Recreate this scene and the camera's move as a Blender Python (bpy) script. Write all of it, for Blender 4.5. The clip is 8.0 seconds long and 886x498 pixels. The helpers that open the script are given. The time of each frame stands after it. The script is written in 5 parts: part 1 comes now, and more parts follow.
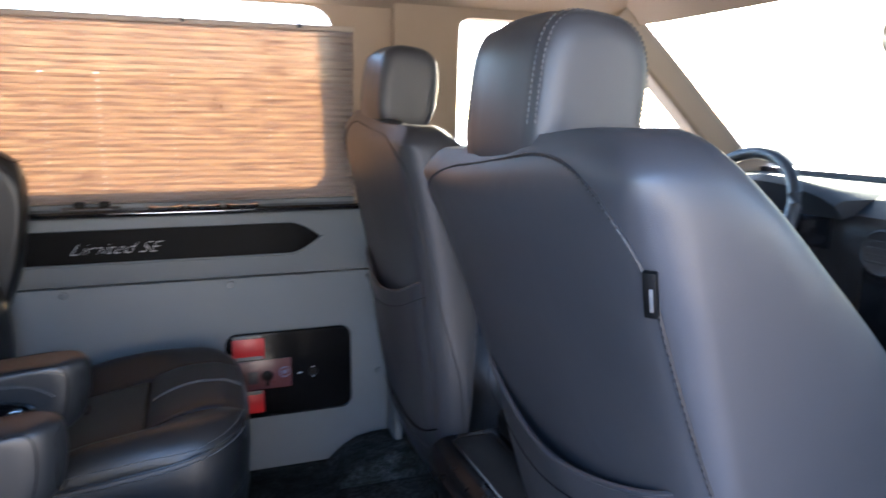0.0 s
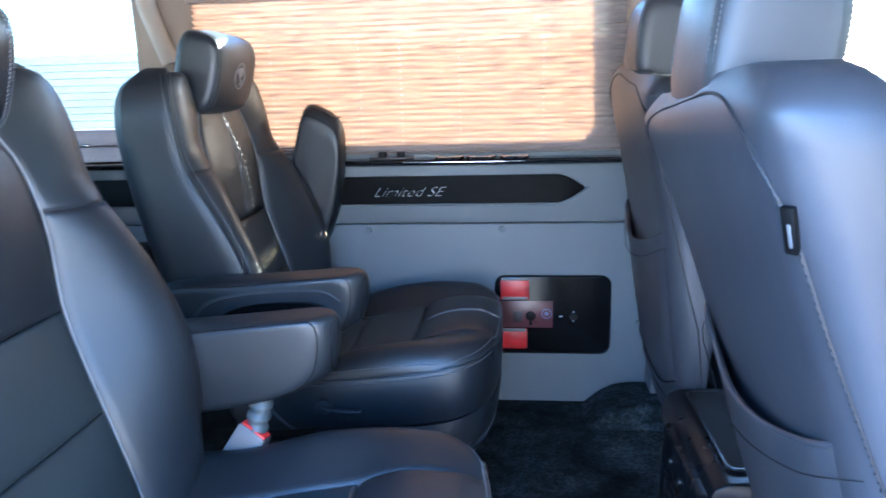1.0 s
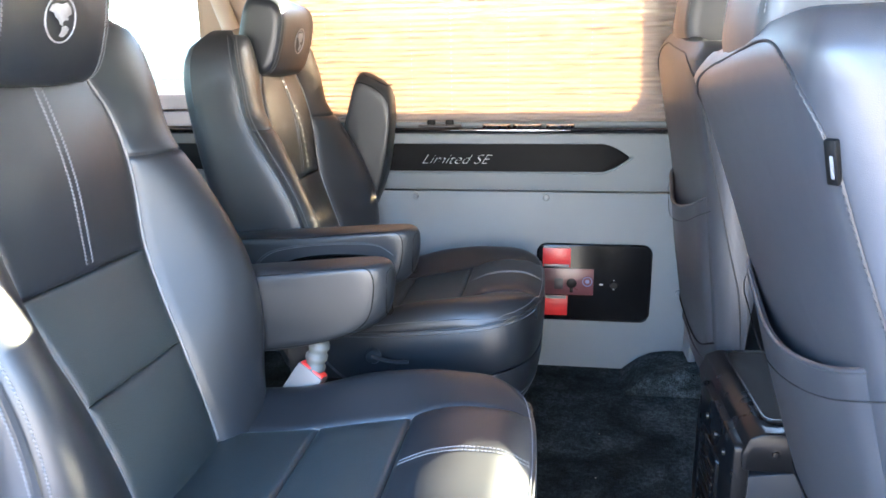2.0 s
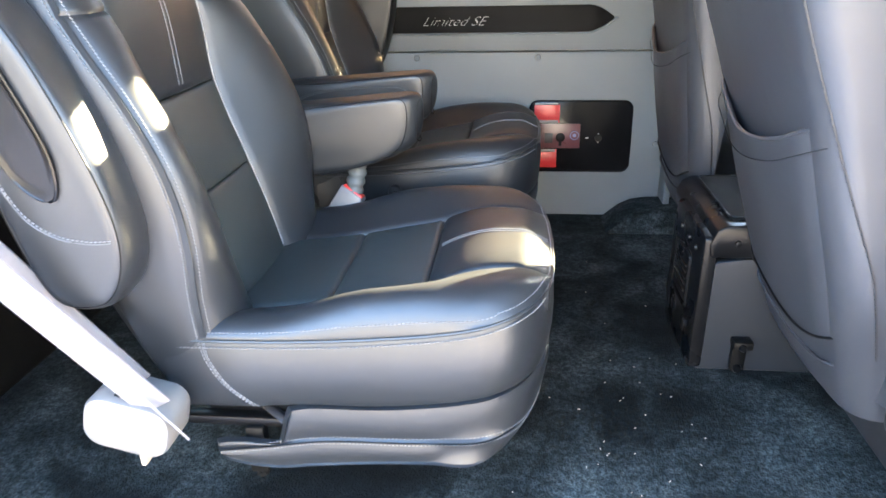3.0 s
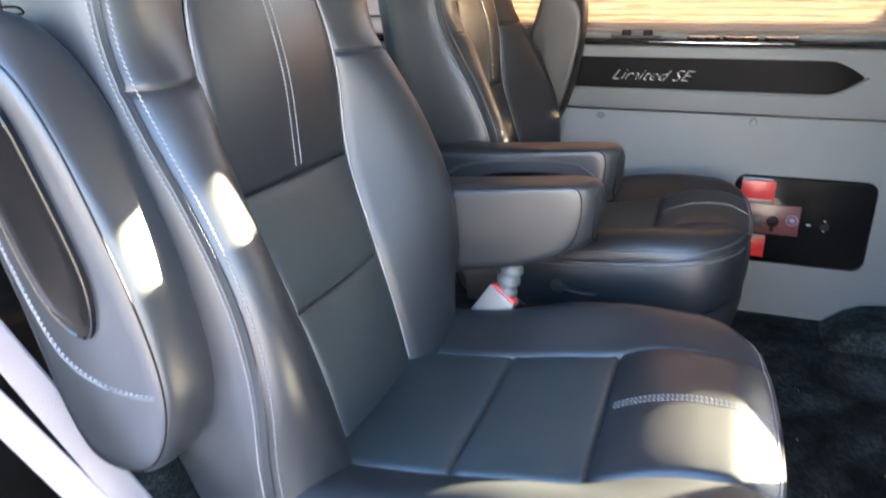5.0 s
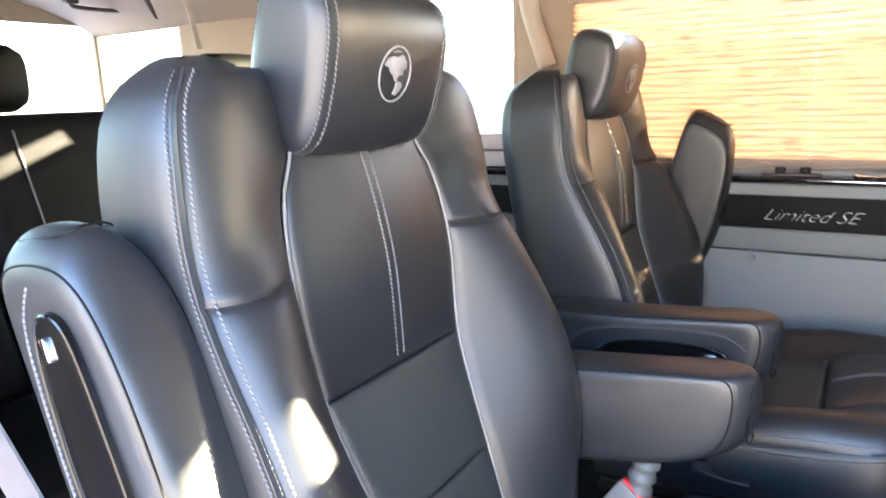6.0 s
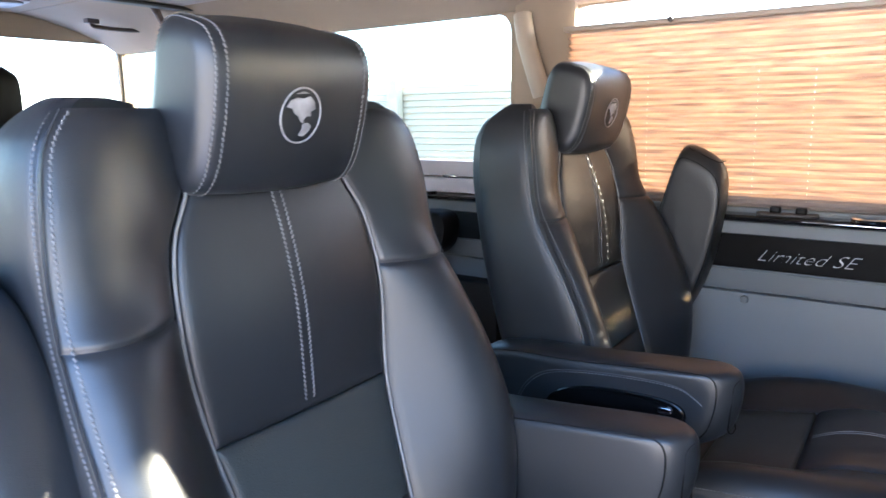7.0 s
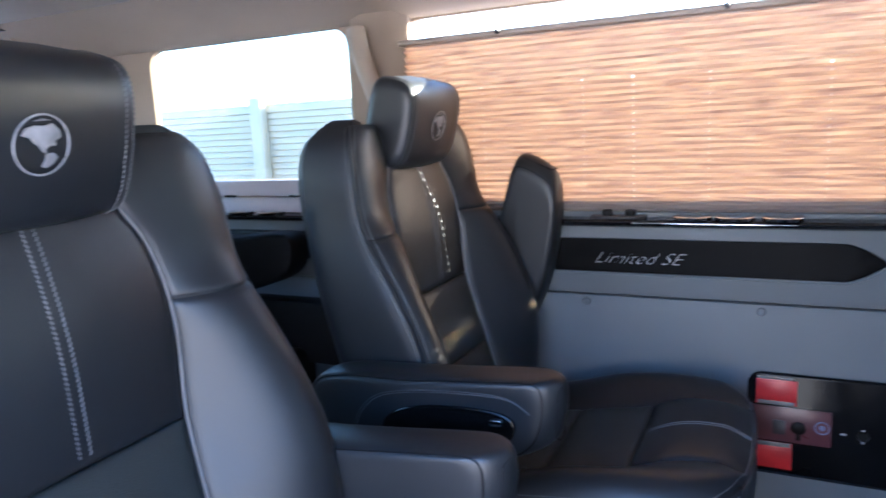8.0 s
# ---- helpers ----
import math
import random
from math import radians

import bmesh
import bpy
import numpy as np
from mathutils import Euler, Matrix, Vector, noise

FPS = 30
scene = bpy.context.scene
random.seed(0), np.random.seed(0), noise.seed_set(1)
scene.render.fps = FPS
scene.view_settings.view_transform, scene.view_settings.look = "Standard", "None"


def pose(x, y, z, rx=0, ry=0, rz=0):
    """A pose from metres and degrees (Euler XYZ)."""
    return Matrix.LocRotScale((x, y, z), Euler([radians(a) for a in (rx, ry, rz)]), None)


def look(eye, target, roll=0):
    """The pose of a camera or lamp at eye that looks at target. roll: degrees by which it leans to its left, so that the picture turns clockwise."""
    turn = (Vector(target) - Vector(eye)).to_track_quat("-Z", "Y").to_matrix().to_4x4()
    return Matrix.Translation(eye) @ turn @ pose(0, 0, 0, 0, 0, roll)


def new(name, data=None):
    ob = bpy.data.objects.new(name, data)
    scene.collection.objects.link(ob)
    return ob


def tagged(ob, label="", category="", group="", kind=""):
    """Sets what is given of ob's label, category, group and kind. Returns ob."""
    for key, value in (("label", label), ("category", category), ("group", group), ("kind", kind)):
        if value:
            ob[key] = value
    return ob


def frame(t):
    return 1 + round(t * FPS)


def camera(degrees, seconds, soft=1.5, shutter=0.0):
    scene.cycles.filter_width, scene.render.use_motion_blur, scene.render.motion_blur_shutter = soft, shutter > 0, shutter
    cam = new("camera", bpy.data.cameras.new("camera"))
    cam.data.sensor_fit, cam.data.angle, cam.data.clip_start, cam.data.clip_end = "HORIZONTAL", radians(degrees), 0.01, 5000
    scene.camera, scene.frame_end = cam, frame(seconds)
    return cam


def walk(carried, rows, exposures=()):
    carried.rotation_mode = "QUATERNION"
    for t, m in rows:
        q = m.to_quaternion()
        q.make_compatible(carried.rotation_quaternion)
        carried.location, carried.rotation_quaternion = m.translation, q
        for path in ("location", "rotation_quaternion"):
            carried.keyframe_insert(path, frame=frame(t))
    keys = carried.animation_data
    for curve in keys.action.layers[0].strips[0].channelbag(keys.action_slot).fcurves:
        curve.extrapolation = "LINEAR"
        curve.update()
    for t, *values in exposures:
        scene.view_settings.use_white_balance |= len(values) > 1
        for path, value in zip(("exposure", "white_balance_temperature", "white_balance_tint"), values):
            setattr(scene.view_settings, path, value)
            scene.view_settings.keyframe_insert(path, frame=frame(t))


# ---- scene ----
# ---------------------------------------------------------------- camera
cam = camera(65.2, 8.0, soft=1.5, shutter=0.35)
PATH = [
    (0.0, (-0.103, -0.679, 1.008), (0.571, 1.167, 0.641), 0.5),
    (0.5, (-0.023, -0.745, 1.002), (0.119, 1.205, 0.579), -0.2),
    (1.0, (0.020, -0.793, 0.993), (-0.186, 1.141, 0.527), -1.6),
    (1.2, (0.018, -0.807, 0.983), (-0.250, 1.119, 0.515), -1.6),
    (2.3, (-0.024, -0.934, 0.944), (-0.330, 0.970, 0.414), -0.9),
    (2.5, (-0.047, -0.998, 0.931), (-0.311, 0.904, 0.370), -1.0),
    (3.0, (-0.078, -1.141, 0.887), (-0.284, 0.688, 0.104), -1.3),
    (3.5, (-0.077, -1.187, 0.884), (-0.312, 0.639, 0.101), -2.0),
    (4.0, (-0.085, -1.121, 0.872), (-0.341, 0.671, 0.020), -1.1),
    (4.5, (-0.109, -0.935, 0.884), (-0.546, 0.832, 0.056), -1.9),
    (4.7, (-0.119, -0.875, 0.895), (-0.676, 0.878, 0.109), -1.6),
    (5.8, (-0.181, -0.674, 0.978), (-1.091, 1.041, 0.498), -1.3),
    (6.0, (-0.174, -0.663, 0.995), (-1.207, 0.996, 0.568), -2.0),
    (6.5, (-0.113, -0.627, 1.013), (-1.206, 1.010, 0.658), -1.1),
    (7.0, (-0.066, -0.556, 1.019), (-1.203, 1.045, 0.642), -0.7),
    (7.5, (-0.004, -0.496, 1.029), (-1.107, 1.129, 0.651), -2.9),
    (8.0, (0.010, -0.467, 1.020), (-0.857, 1.301, 0.671), -2.9),
]
walk(cam, [(t, look(e, a, r)) for t, e, a, r in PATH], exposures=[
    (0.0, 4.45, 5200, 15), (0.5, 4.6, 4600, 12), (1.0, 5.12, 4250, 9), (2.5, 5.9, 5650, 10), (3.5, 5.45, 5850, 8), (4.5, 5.53, 5500, 9),
    (6.0, 5.57, 5600, 14), (6.5, 5.05, 5300, 14), (7.0, 4.95, 5000, 14), (7.5, 4.9, 4750, 15), (8.0, 4.6, 4550, 16)])

# ---------------------------------------------------------------- light
SUN_TO = Vector((0.965, 1.0, 0.357)).normalized()      # towards the sun
sun_data = bpy.data.lights.new("sun", "SUN")
sun_data.energy, sun_data.angle, sun_data.color = 5.0, radians(0.55), (1.0, 0.80, 0.46)
sun = new("sun", sun_data)
sun.matrix_world = look(SUN_TO * 20, (0, 0, 0))
world = bpy.data.worlds.new("sky")
scene.world = world
world.use_nodes = True
wn = world.node_tree.nodes
sky = wn.new("ShaderNodeTexSky")
sky.sky_type, sky.sun_disc = "NISHITA", False
sky.sun_elevation = math.asin(SUN_TO.z)
sky.sun_rotation = math.atan2(SUN_TO.x, SUN_TO.y)
wn["Background"].inputs["Strength"].default_value = 0.15
world.node_tree.links.new(sky.outputs[0], wn["Background"].inputs["Color"])


# ---------------------------------------------------------------- materials
def material(name, color, rough=0.5, metal=0.0, vary=0.12, scale=6.0, grain=0.0, grain_scale=400.0, grain_kind="noise",
             coat=0.0, spec=0.5, color2=None, stretch=(1, 1, 1), rough_vary=0.08, slack=0.0):
    """Principled surface with stains at one scale and grain at another."""
    m = bpy.data.materials.new(name)
    m.use_nodes = True
    nt = m.node_tree
    n, l = nt.nodes, nt.links
    p = n["Principled BSDF"]
    p.inputs["Metallic"].default_value = metal
    p.inputs["Coat Weight"].default_value = coat
    p.inputs["Coat Roughness"].default_value = 0.08
    p.inputs["Specular IOR Level"].default_value = spec
    tc = n.new("ShaderNodeTexCoord")
    mp = n.new("ShaderNodeMapping")
    mp.inputs["Scale"].default_value = stretch
    l.new(tc.outputs["Object"], mp.inputs["Vector"])
    big = n.new("ShaderNodeTexNoise")
    big.inputs["Scale"].default_value = scale
    big.inputs["Detail"].default_value = 5
    l.new(mp.outputs[0], big.inputs["Vector"])
    mix = n.new("ShaderNodeMix")
    mix.data_type = "RGBA"
    c2 = color2 or [c * (1 - vary) for c in color]
    c1 = [min(1.0, c * (1 + vary)) for c in color] if color2 is None else color
    mix.inputs[6].default_value = (*c1, 1)
    mix.inputs[7].default_value = (*c2, 1)
    ramp = n.new("ShaderNodeMapRange")
    ramp.inputs[1].default_value, ramp.inputs[2].default_value = 0.35, 0.65
    l.new(big.outputs[0], ramp.inputs[0])
    l.new(ramp.outputs[0], mix.inputs[0])
    l.new(mix.outputs[2], p.inputs["Base Color"])
    rr = n.new("ShaderNodeMapRange")
    rr.inputs[3].default_value, rr.inputs[4].default_value = max(0.02, rough - rough_vary), min(1, rough + rough_vary)
    l.new(big.outputs[0], rr.inputs[0])
    l.new(rr.outputs[0], p.inputs["Roughness"])
    if grain:
        if grain_kind == "cells":
            g = n.new("ShaderNodeTexVoronoi")
            g.feature = "DISTANCE_TO_EDGE"
        else:
            g = n.new("ShaderNodeTexNoise")
            g.inputs["Detail"].default_value = 3
        g.inputs["Scale"].default_value = grain_scale
        l.new(mp.outputs[0], g.inputs["Vector"])
        b = n.new("ShaderNodeBump")
        b.inputs["Strength"].default_value = grain
        b.inputs["Distance"].default_value = 0.001
        l.new(g.outputs[0], b.inputs["Height"])
        l.new(b.outputs[0], p.inputs["Normal"])
        if slack:
            w = n.new("ShaderNodeTexNoise")
            w.inputs["Scale"].default_value, w.inputs["Detail"].default_value, w.inputs["Distortion"].default_value = 11.0, 2.5, 0.8
            l.new(mp.outputs[0], w.inputs["Vector"])
            b2 = n.new("ShaderNodeBump")
            b2.inputs["Strength"].default_value, b2.inputs["Distance"].default_value = slack, 0.012
            l.new(w.outputs[0], b2.inputs["Height"])
            l.new(b2.outputs[0], b.inputs["Normal"])
    return m


LEATHER = material("charcoal_leather", (0.0112, 0.0128, 0.0152), 0.41, spec=0.5, vary=0.08, scale=5, grain=0.16, grain_scale=520, grain_kind="cells", slack=0.05, rough_vary=0.015)
PERF = material("perforated_leather", (0.0235, 0.0290, 0.0295), 0.42, spec=0.5, vary=0.08, scale=7, grain=0.5, grain_scale=330, grain_kind="cells", slack=0.05, rough_vary=0.015)
SEAT_GREY = material("grey_leather", (0.0310, 0.0325, 0.0375), 0.41, spec=0.5, vary=0.08, scale=4, grain=0.16, grain_scale=560, grain_kind="cells", slack=0.05, rough_vary=0.015)
PIPING = material("grey_piping", (0.16, 0.16, 0.16), 0.5, vary=0.1, scale=30)
DARK_PIPING = material("dark_piping", (0.05, 0.052, 0.056), 0.45, vary=0.1, scale=30)
THREAD = material("silver_thread", (0.105, 0.106, 0.112), 0.55, vary=0.15, scale=60)
DIM_THREAD = material("grey_thread", (0.085, 0.086, 0.089), 0.55, vary=0.15, scale=60)
SILVER = material("embroidered_silver", (0.20, 0.20, 0.21), 0.45, vary=0.15, scale=90, grain=0.6, grain_scale=900)
SILVER_TEXT = material("silver_lettering", (0.42, 0.42, 0.42), 0.4, vary=0.1, scale=60)
GLOSS_BLACK = material("gloss_black_plastic", (0.008, 0.008, 0.009), 0.10, vary=0.2, scale=8, coat=0.4, rough_vary=0.04)
TRAY = material("black_tray_plastic", (0.005, 0.0046, 0.0046), 0.14, vary=0.2, scale=8, spec=0.25, rough_vary=0.03)
PANEL_BLACK = material("polished_black_panel", (0.005, 0.005, 0.0055), 0.14, vary=0.2, scale=8, spec=0.14, rough_vary=0.03)
CONSOLE_BLACK = material("black_console_plastic", (0.006, 0.006, 0.0065), 0.28, vary=0.2, scale=10, spec=0.16, grain=0.15, grain_scale=500)
LID_BLACK = material("black_padded_vinyl", (0.005, 0.005, 0.0055), 0.8, vary=0.2, scale=12, spec=0.08, grain=0.3, grain_scale=500)
MATT_BLACK = material("matt_black_plastic", (0.018, 0.018, 0.02), 0.5, vary=0.2, scale=12, grain=0.3, grain_scale=500)
STEEL = material("black_steel", (0.0035, 0.0035, 0.004), 0.32, vary=0.3, scale=10, spec=0.22)
CHROME = material("chrome", (0.75, 0.76, 0.78), 0.12, metal=1.0, vary=0.05, scale=10, rough_vary=0.03)
VINYL = material("blue_grey_vinyl", (0.108, 0.119, 0.125), 0.55, vary=0.05, scale=3, grain=0.25, grain_scale=600, grain_kind="cells")
RAIL_GREY = material("pale_grey_rail", (0.42, 0.40, 0.43), 0.45, vary=0.05, scale=3, grain=0.2, grain_scale=600, grain_kind="cells")
VINYL_DARK = material("slate_plastic", (0.052, 0.056, 0.064), 0.5, vary=0.07, scale=4, grain=0.2, grain_scale=500)
SLATE = material("dark_slate_plastic", (0.0085, 0.0110, 0.0150), 0.5, vary=0.1, scale=4, grain=0.2, grain_scale=500, spec=0.25)
STRIP = material("black_leather_strip", (0.0022, 0.0021, 0.0023), 0.55, spec=0.1, vary=0.2, scale=9, grain=0.4, grain_scale=420, grain_kind="cells")
BEIGE = material("beige_headliner", (0.29, 0.225, 0.165), 0.9, vary=0.05, scale=2.5, grain=0.4, grain_scale=700)
BEIGE_PLASTIC = material("beige_plastic", (0.34, 0.28, 0.22), 0.5, vary=0.05, scale=3, grain=0.2, grain_scale=500)
BROWN_PLASTIC = material("brown_plastic", (0.055, 0.036, 0.026), 0.5, vary=0.08, scale=6, grain=0.2, grain_scale=500)
STALK = material("grey_ribbed_rubber", (0.07, 0.074, 0.07), 0.5, vary=0.08, scale=20)
RUBBER = material("black_rubber", (0.003, 0.003, 0.003), 0.5, vary=0.2, scale=20, spec=0.15)
WHITE_PLASTIC = material("white_plastic", (0.13, 0.124, 0.120), 0.4, vary=0.04, scale=8)
WEBBING = material("pale_webbing", (0.125, 0.113, 0.115), 0.75, vary=0.05, scale=8, grain=0.6, grain_scale=500)
RED = material("red_plastic", (0.55, 0.025, 0.02), 0.35, vary=0.1, scale=20)
RED_REFLECTION = material("red_reflection", (0.36, 0.014, 0.016), 0.35, vary=0.12, scale=25)
MAROON = material("maroon_plate", (0.075, 0.026, 0.029), 0.3, vary=0.25, scale=9)
CONCRETE = material("pale_concrete", (0.57, 0.512, 0.52), 0.9, vary=0.10, scale=1.5, grain=0.8, grain_scale=120)
STUCCO = material("pale_stucco", (0.25, 0.24, 0.24), 0.9, vary=0.05, scale=1.0, grain=0.5, grain_scale=40)
SIDING = material("cream_siding", (0.56, 0.48, 0.34), 0.6, vary=0.05, scale=1.2)
PAINT = material("silver_paint", (0.45, 0.46, 0.47), 0.3, vary=0.04, scale=2, coat=0.6)
BLUE_LED = material("pale_blue_print", (0.13, 0.17, 0.27), 0.4, vary=0.1, scale=50)


def carpet_material():
    """Cut pile: dark teal-black with paler trodden patches, brushed streaks and a soft tuft relief."""
    m = material("blue_black_carpet", (0.02, 0.026, 0.03), 0.95, grain=1.0, grain_scale=240, spec=0.08)
    nt = m.node_tree
    n, l = nt.nodes, nt.links
    for nd in n:
        if nd.type == "BUMP":
            nd.inputs["Distance"].default_value = 0.007
    p = n["Principled BSDF"]
    tc = n.new("ShaderNodeTexCoord")

    def noise(scale, detail, distort, lo, hi, a, b):
        t = n.new("ShaderNodeTexNoise")
        t.inputs["Scale"].default_value, t.inputs["Detail"].default_value, t.inputs["Distortion"].default_value = scale, detail, distort
        l.new(tc.outputs["Object"], t.inputs["Vector"])
        r = n.new("ShaderNodeMapRange")
        r.inputs[1].default_value, r.inputs[2].default_value, r.inputs[3].default_value, r.inputs[4].default_value = lo, hi, a, b
        l.new(t.outputs[0], r.inputs[0])
        return r.outputs[0]

    def times(a, b):
        k = n.new("ShaderNodeMath")
        k.operation = "MULTIPLY"
        l.new(a, k.inputs[0])
        l.new(b, k.inputs[1])
        return k.outputs[0]
    worn = times(noise(3.6, 5, 0.5, 0.38, 0.64, 0.10, 1.0), noise(17, 5, 0.8, 0.34, 0.66, 0.35, 1.0))
    pile = times(worn, times(noise(95, 4, 0.3, 0.38, 0.62, 0.42, 1.0), noise(240, 3, 0, 0.40, 0.60, 0.45, 1.0)))
    mix = n.new("ShaderNodeMix")
    mix.data_type = "RGBA"
    mix.inputs[6].default_value = (0.0022, 0.0030, 0.0035, 1)
    mix.inputs[7].default_value = (0.092, 0.110, 0.112, 1)
    l.new(pile, mix.inputs[0])
    l.new(mix.outputs[2], p.inputs["Base Color"])
    p.inputs["Sheen Weight"].default_value = 0.0
    return m


CARPET = carpet_material()


def shade_material():
    """Sheer pleated cloth: part open weave, part cloth that lets light through, with uneven woven threads."""
    m = bpy.data.materials.new("sheer_pleated_cloth")
    m.use_nodes = True
    nt = m.node_tree
    n, l = nt.nodes, nt.links
    n.remove(n["Principled BSDF"])
    out = n["Material Output"]
    tc = n.new("ShaderNodeTexCoord")
    mp = n.new("ShaderNodeMapping")
    mp.inputs["Scale"].default_value = (8.0, 1.0, 115.0)
    l.new(tc.outputs["Object"], mp.inputs["Vector"])
    thread = n.new("ShaderNodeTexNoise")
    thread.inputs["Scale"].default_value, thread.inputs["Detail"].default_value = 1.6, 4
    l.new(mp.outputs[0], thread.inputs["Vector"])
    diff, trans, clear = n.new("ShaderNodeBsdfDiffuse"), n.new("ShaderNodeBsdfTranslucent"), n.new("ShaderNodeBsdfTransparent")
    diff.inputs["Color"].default_value = (0.50, 0.43, 0.39, 1)
    cloth = n.new("ShaderNodeMix")
    cloth.data_type = "RGBA"
    cloth.inputs[6].default_value, cloth.inputs[7].default_value = (0.0170, 0.0068, 0.0038, 1), (0.068, 0.0385, 0.0180, 1)
    tone = n.new("ShaderNodeMapRange")
    tone.inputs[1].default_value, tone.inputs[2].default_value = 0.33, 0.68
    l.new(thread.outputs[0], tone.inputs[0])
    l.new(tone.outputs[0], cloth.inputs[0])
    l.new(cloth.outputs[2], trans.inputs["Color"])
    clear.inputs["Color"].default_value = (1.0, 0.86, 0.74, 1)
    one, two = n.new("ShaderNodeMixShader"), n.new("ShaderNodeMixShader")
    one.inputs[0].default_value = 0.6
    l.new(diff.outputs[0], one.inputs[1])
    l.new(trans.outputs[0], one.inputs[2])
    r = n.new("ShaderNodeMapRange")
    r.inputs[1].default_value, r.inputs[2].default_value = 0.3, 0.7
    r.inputs[3].default_value, r.inputs[4].default_value = 0.002, 0.010
    l.new(thread.outputs[0], r.inputs[0])
    l.new(r.outputs[0], two.inputs[0])
    l.new(one.outputs[0], two.inputs[1])
    l.new(clear.outputs[0], two.inputs[2])
    l.new(two.outputs[0], out.inputs["Surface"])
    return m


SHADE = shade_material()


def glass_material(name, tint):
    m = bpy.data.materials.new(name)
    m.use_nodes = True
    nt = m.node_tree
    n, l = nt.nodes, nt.links
    n.remove(n["Principled BSDF"])
    clear, shine, mix = n.new("ShaderNodeBsdfTransparent"), n.new("ShaderNodeBsdfGlossy"), n.new("ShaderNodeMixShader")
    clear.inputs["Color"].default_value = (*tint, 1)
    shine.inputs["Roughness"].default_value = 0.02
    mix.inputs[0].default_value = 0.04
    l.new(clear.outputs[0], mix.inputs[1])
    l.new(shine.outputs[0], mix.inputs[2])
    l.new(mix.outputs[0], n["Material Output"].inputs["Surface"])
    return m


GLASS = glass_material("window_glass", (0.93, 0.95, 0.94))
TINTED = glass_material("privacy_glass", (0.56, 0.57, 0.53))
SCREEN_GLASS = glass_material("windscreen_glass", (0.32, 0.335, 0.33))


# ---------------------------------------------------------------- mesh tools
def lerp(a, b, t):
    return a + (b - a) * t


def curve_of(*pairs):
    """A smooth function through (place, value) pairs."""
    xs, ys = [p[0] for p in pairs], [p[1] for p in pairs]
    d = [(ys[i + 1] - ys[i]) / (xs[i + 1] - xs[i]) for i in range(len(xs) - 1)]
    m = [d[0]] + [0 if d[i - 1] * d[i] <= 0 else (d[i - 1] + d[i]) / 2 for i in range(1, len(d))] + [d[-1]]

    def f(x):
        if x <= xs[0]:
            return ys[0] + (x - xs[0]) * m[0]
        if x >= xs[-1]:
            return ys[-1] + (x - xs[-1]) * m[-1]
        i = next(i for i in range(len(d)) if x <= xs[i + 1])
        h = xs[i + 1] - xs[i]
        t = (x - xs[i]) / h
        return (ys[i] * (1 + 2 * t) * (1 - t) ** 2 + m[i] * h * t * (1 - t) ** 2 + ys[i + 1] * t * t * (3 - 2 * t) + m[i + 1] * h * t * t * (t - 1))
    return f


def smooth01(t):
    t = min(1, max(0, t))
    return t * t * (3 - 2 * t)


def mesh_of(verts, faces):
    bm = bmesh.new()
    vs = [bm.verts.new(v) for v in verts]
    for f in faces:
        if len(set(f)) > 2:
            try:
                bm.faces.new([vs[i] for i in f])
            except ValueError:
                pass
    return bm


def part(name, bm, mat, parent=None, label="", smooth=True, weld=False):
    """One mesh object from a bmesh, under a thing or a part."""
    if weld:
        bmesh.ops.remove_doubles(bm, verts=bm.verts, dist=1e-5)
    bmesh.ops.recalc_face_normals(bm, faces=bm.faces)
    me = bpy.data.meshes.new(name)
    bm.to_mesh(me)
    bm.free()
    me.materials.append(mat)
    if smooth:
        me.polygons.foreach_set("use_smooth", [True] * len(me.polygons))
        me.set_sharp_from_angle(angle=radians(42))
    ob = new(name, me)
    if parent:
        ob.parent = parent
    if label:
        tagged(ob, label)
    return ob


def thing(name, label, category, at=(0, 0, 0), group="", kind=""):
    ob = new(name)
    ob.empty_display_size = 0.1
    ob.location = at
    return tagged(ob, label, category, group, kind)


def loft(rings, cap=True, closed=True):
    n = len(rings[0])
    verts = [v for r in rings for v in r]
    faces = []
    for k in range(len(rings) - 1):
        for i in range(n if closed else n - 1):
            j = (i + 1) % n
            faces.append((k * n + i, k * n + j, (k + 1) * n + j, (k + 1) * n + i))
    if cap:
        faces += [tuple(range(n)), tuple(range((len(rings) - 1) * n, len(rings) * n))]
    return mesh_of(verts, faces)


def box(x0, x1, y0, y1, z0, z1, bevel=0.0, seg=2):
    verts = [(x, y, z) for x in (x0, x1) for y in (y0, y1) for z in (z0, z1)]
    faces = [(0, 1, 3, 2), (4, 6, 7, 5), (0, 4, 5, 1), (2, 3, 7, 6), (0, 2, 6, 4), (1, 5, 7, 3)]
    bm = mesh_of(verts, faces)
    if bevel:
        bmesh.ops.bevel(bm, geom=list(bm.edges), offset=bevel, segments=seg, profile=0.5, affect="EDGES")
    return bm


def join(*bms):
    out = bms[0]
    for b in bms[1:]:
        me = bpy.data.meshes.new("join")
        b.to_mesh(me)
        b.free()
        out.from_mesh(me)
        bpy.data.meshes.remove(me)
    return out


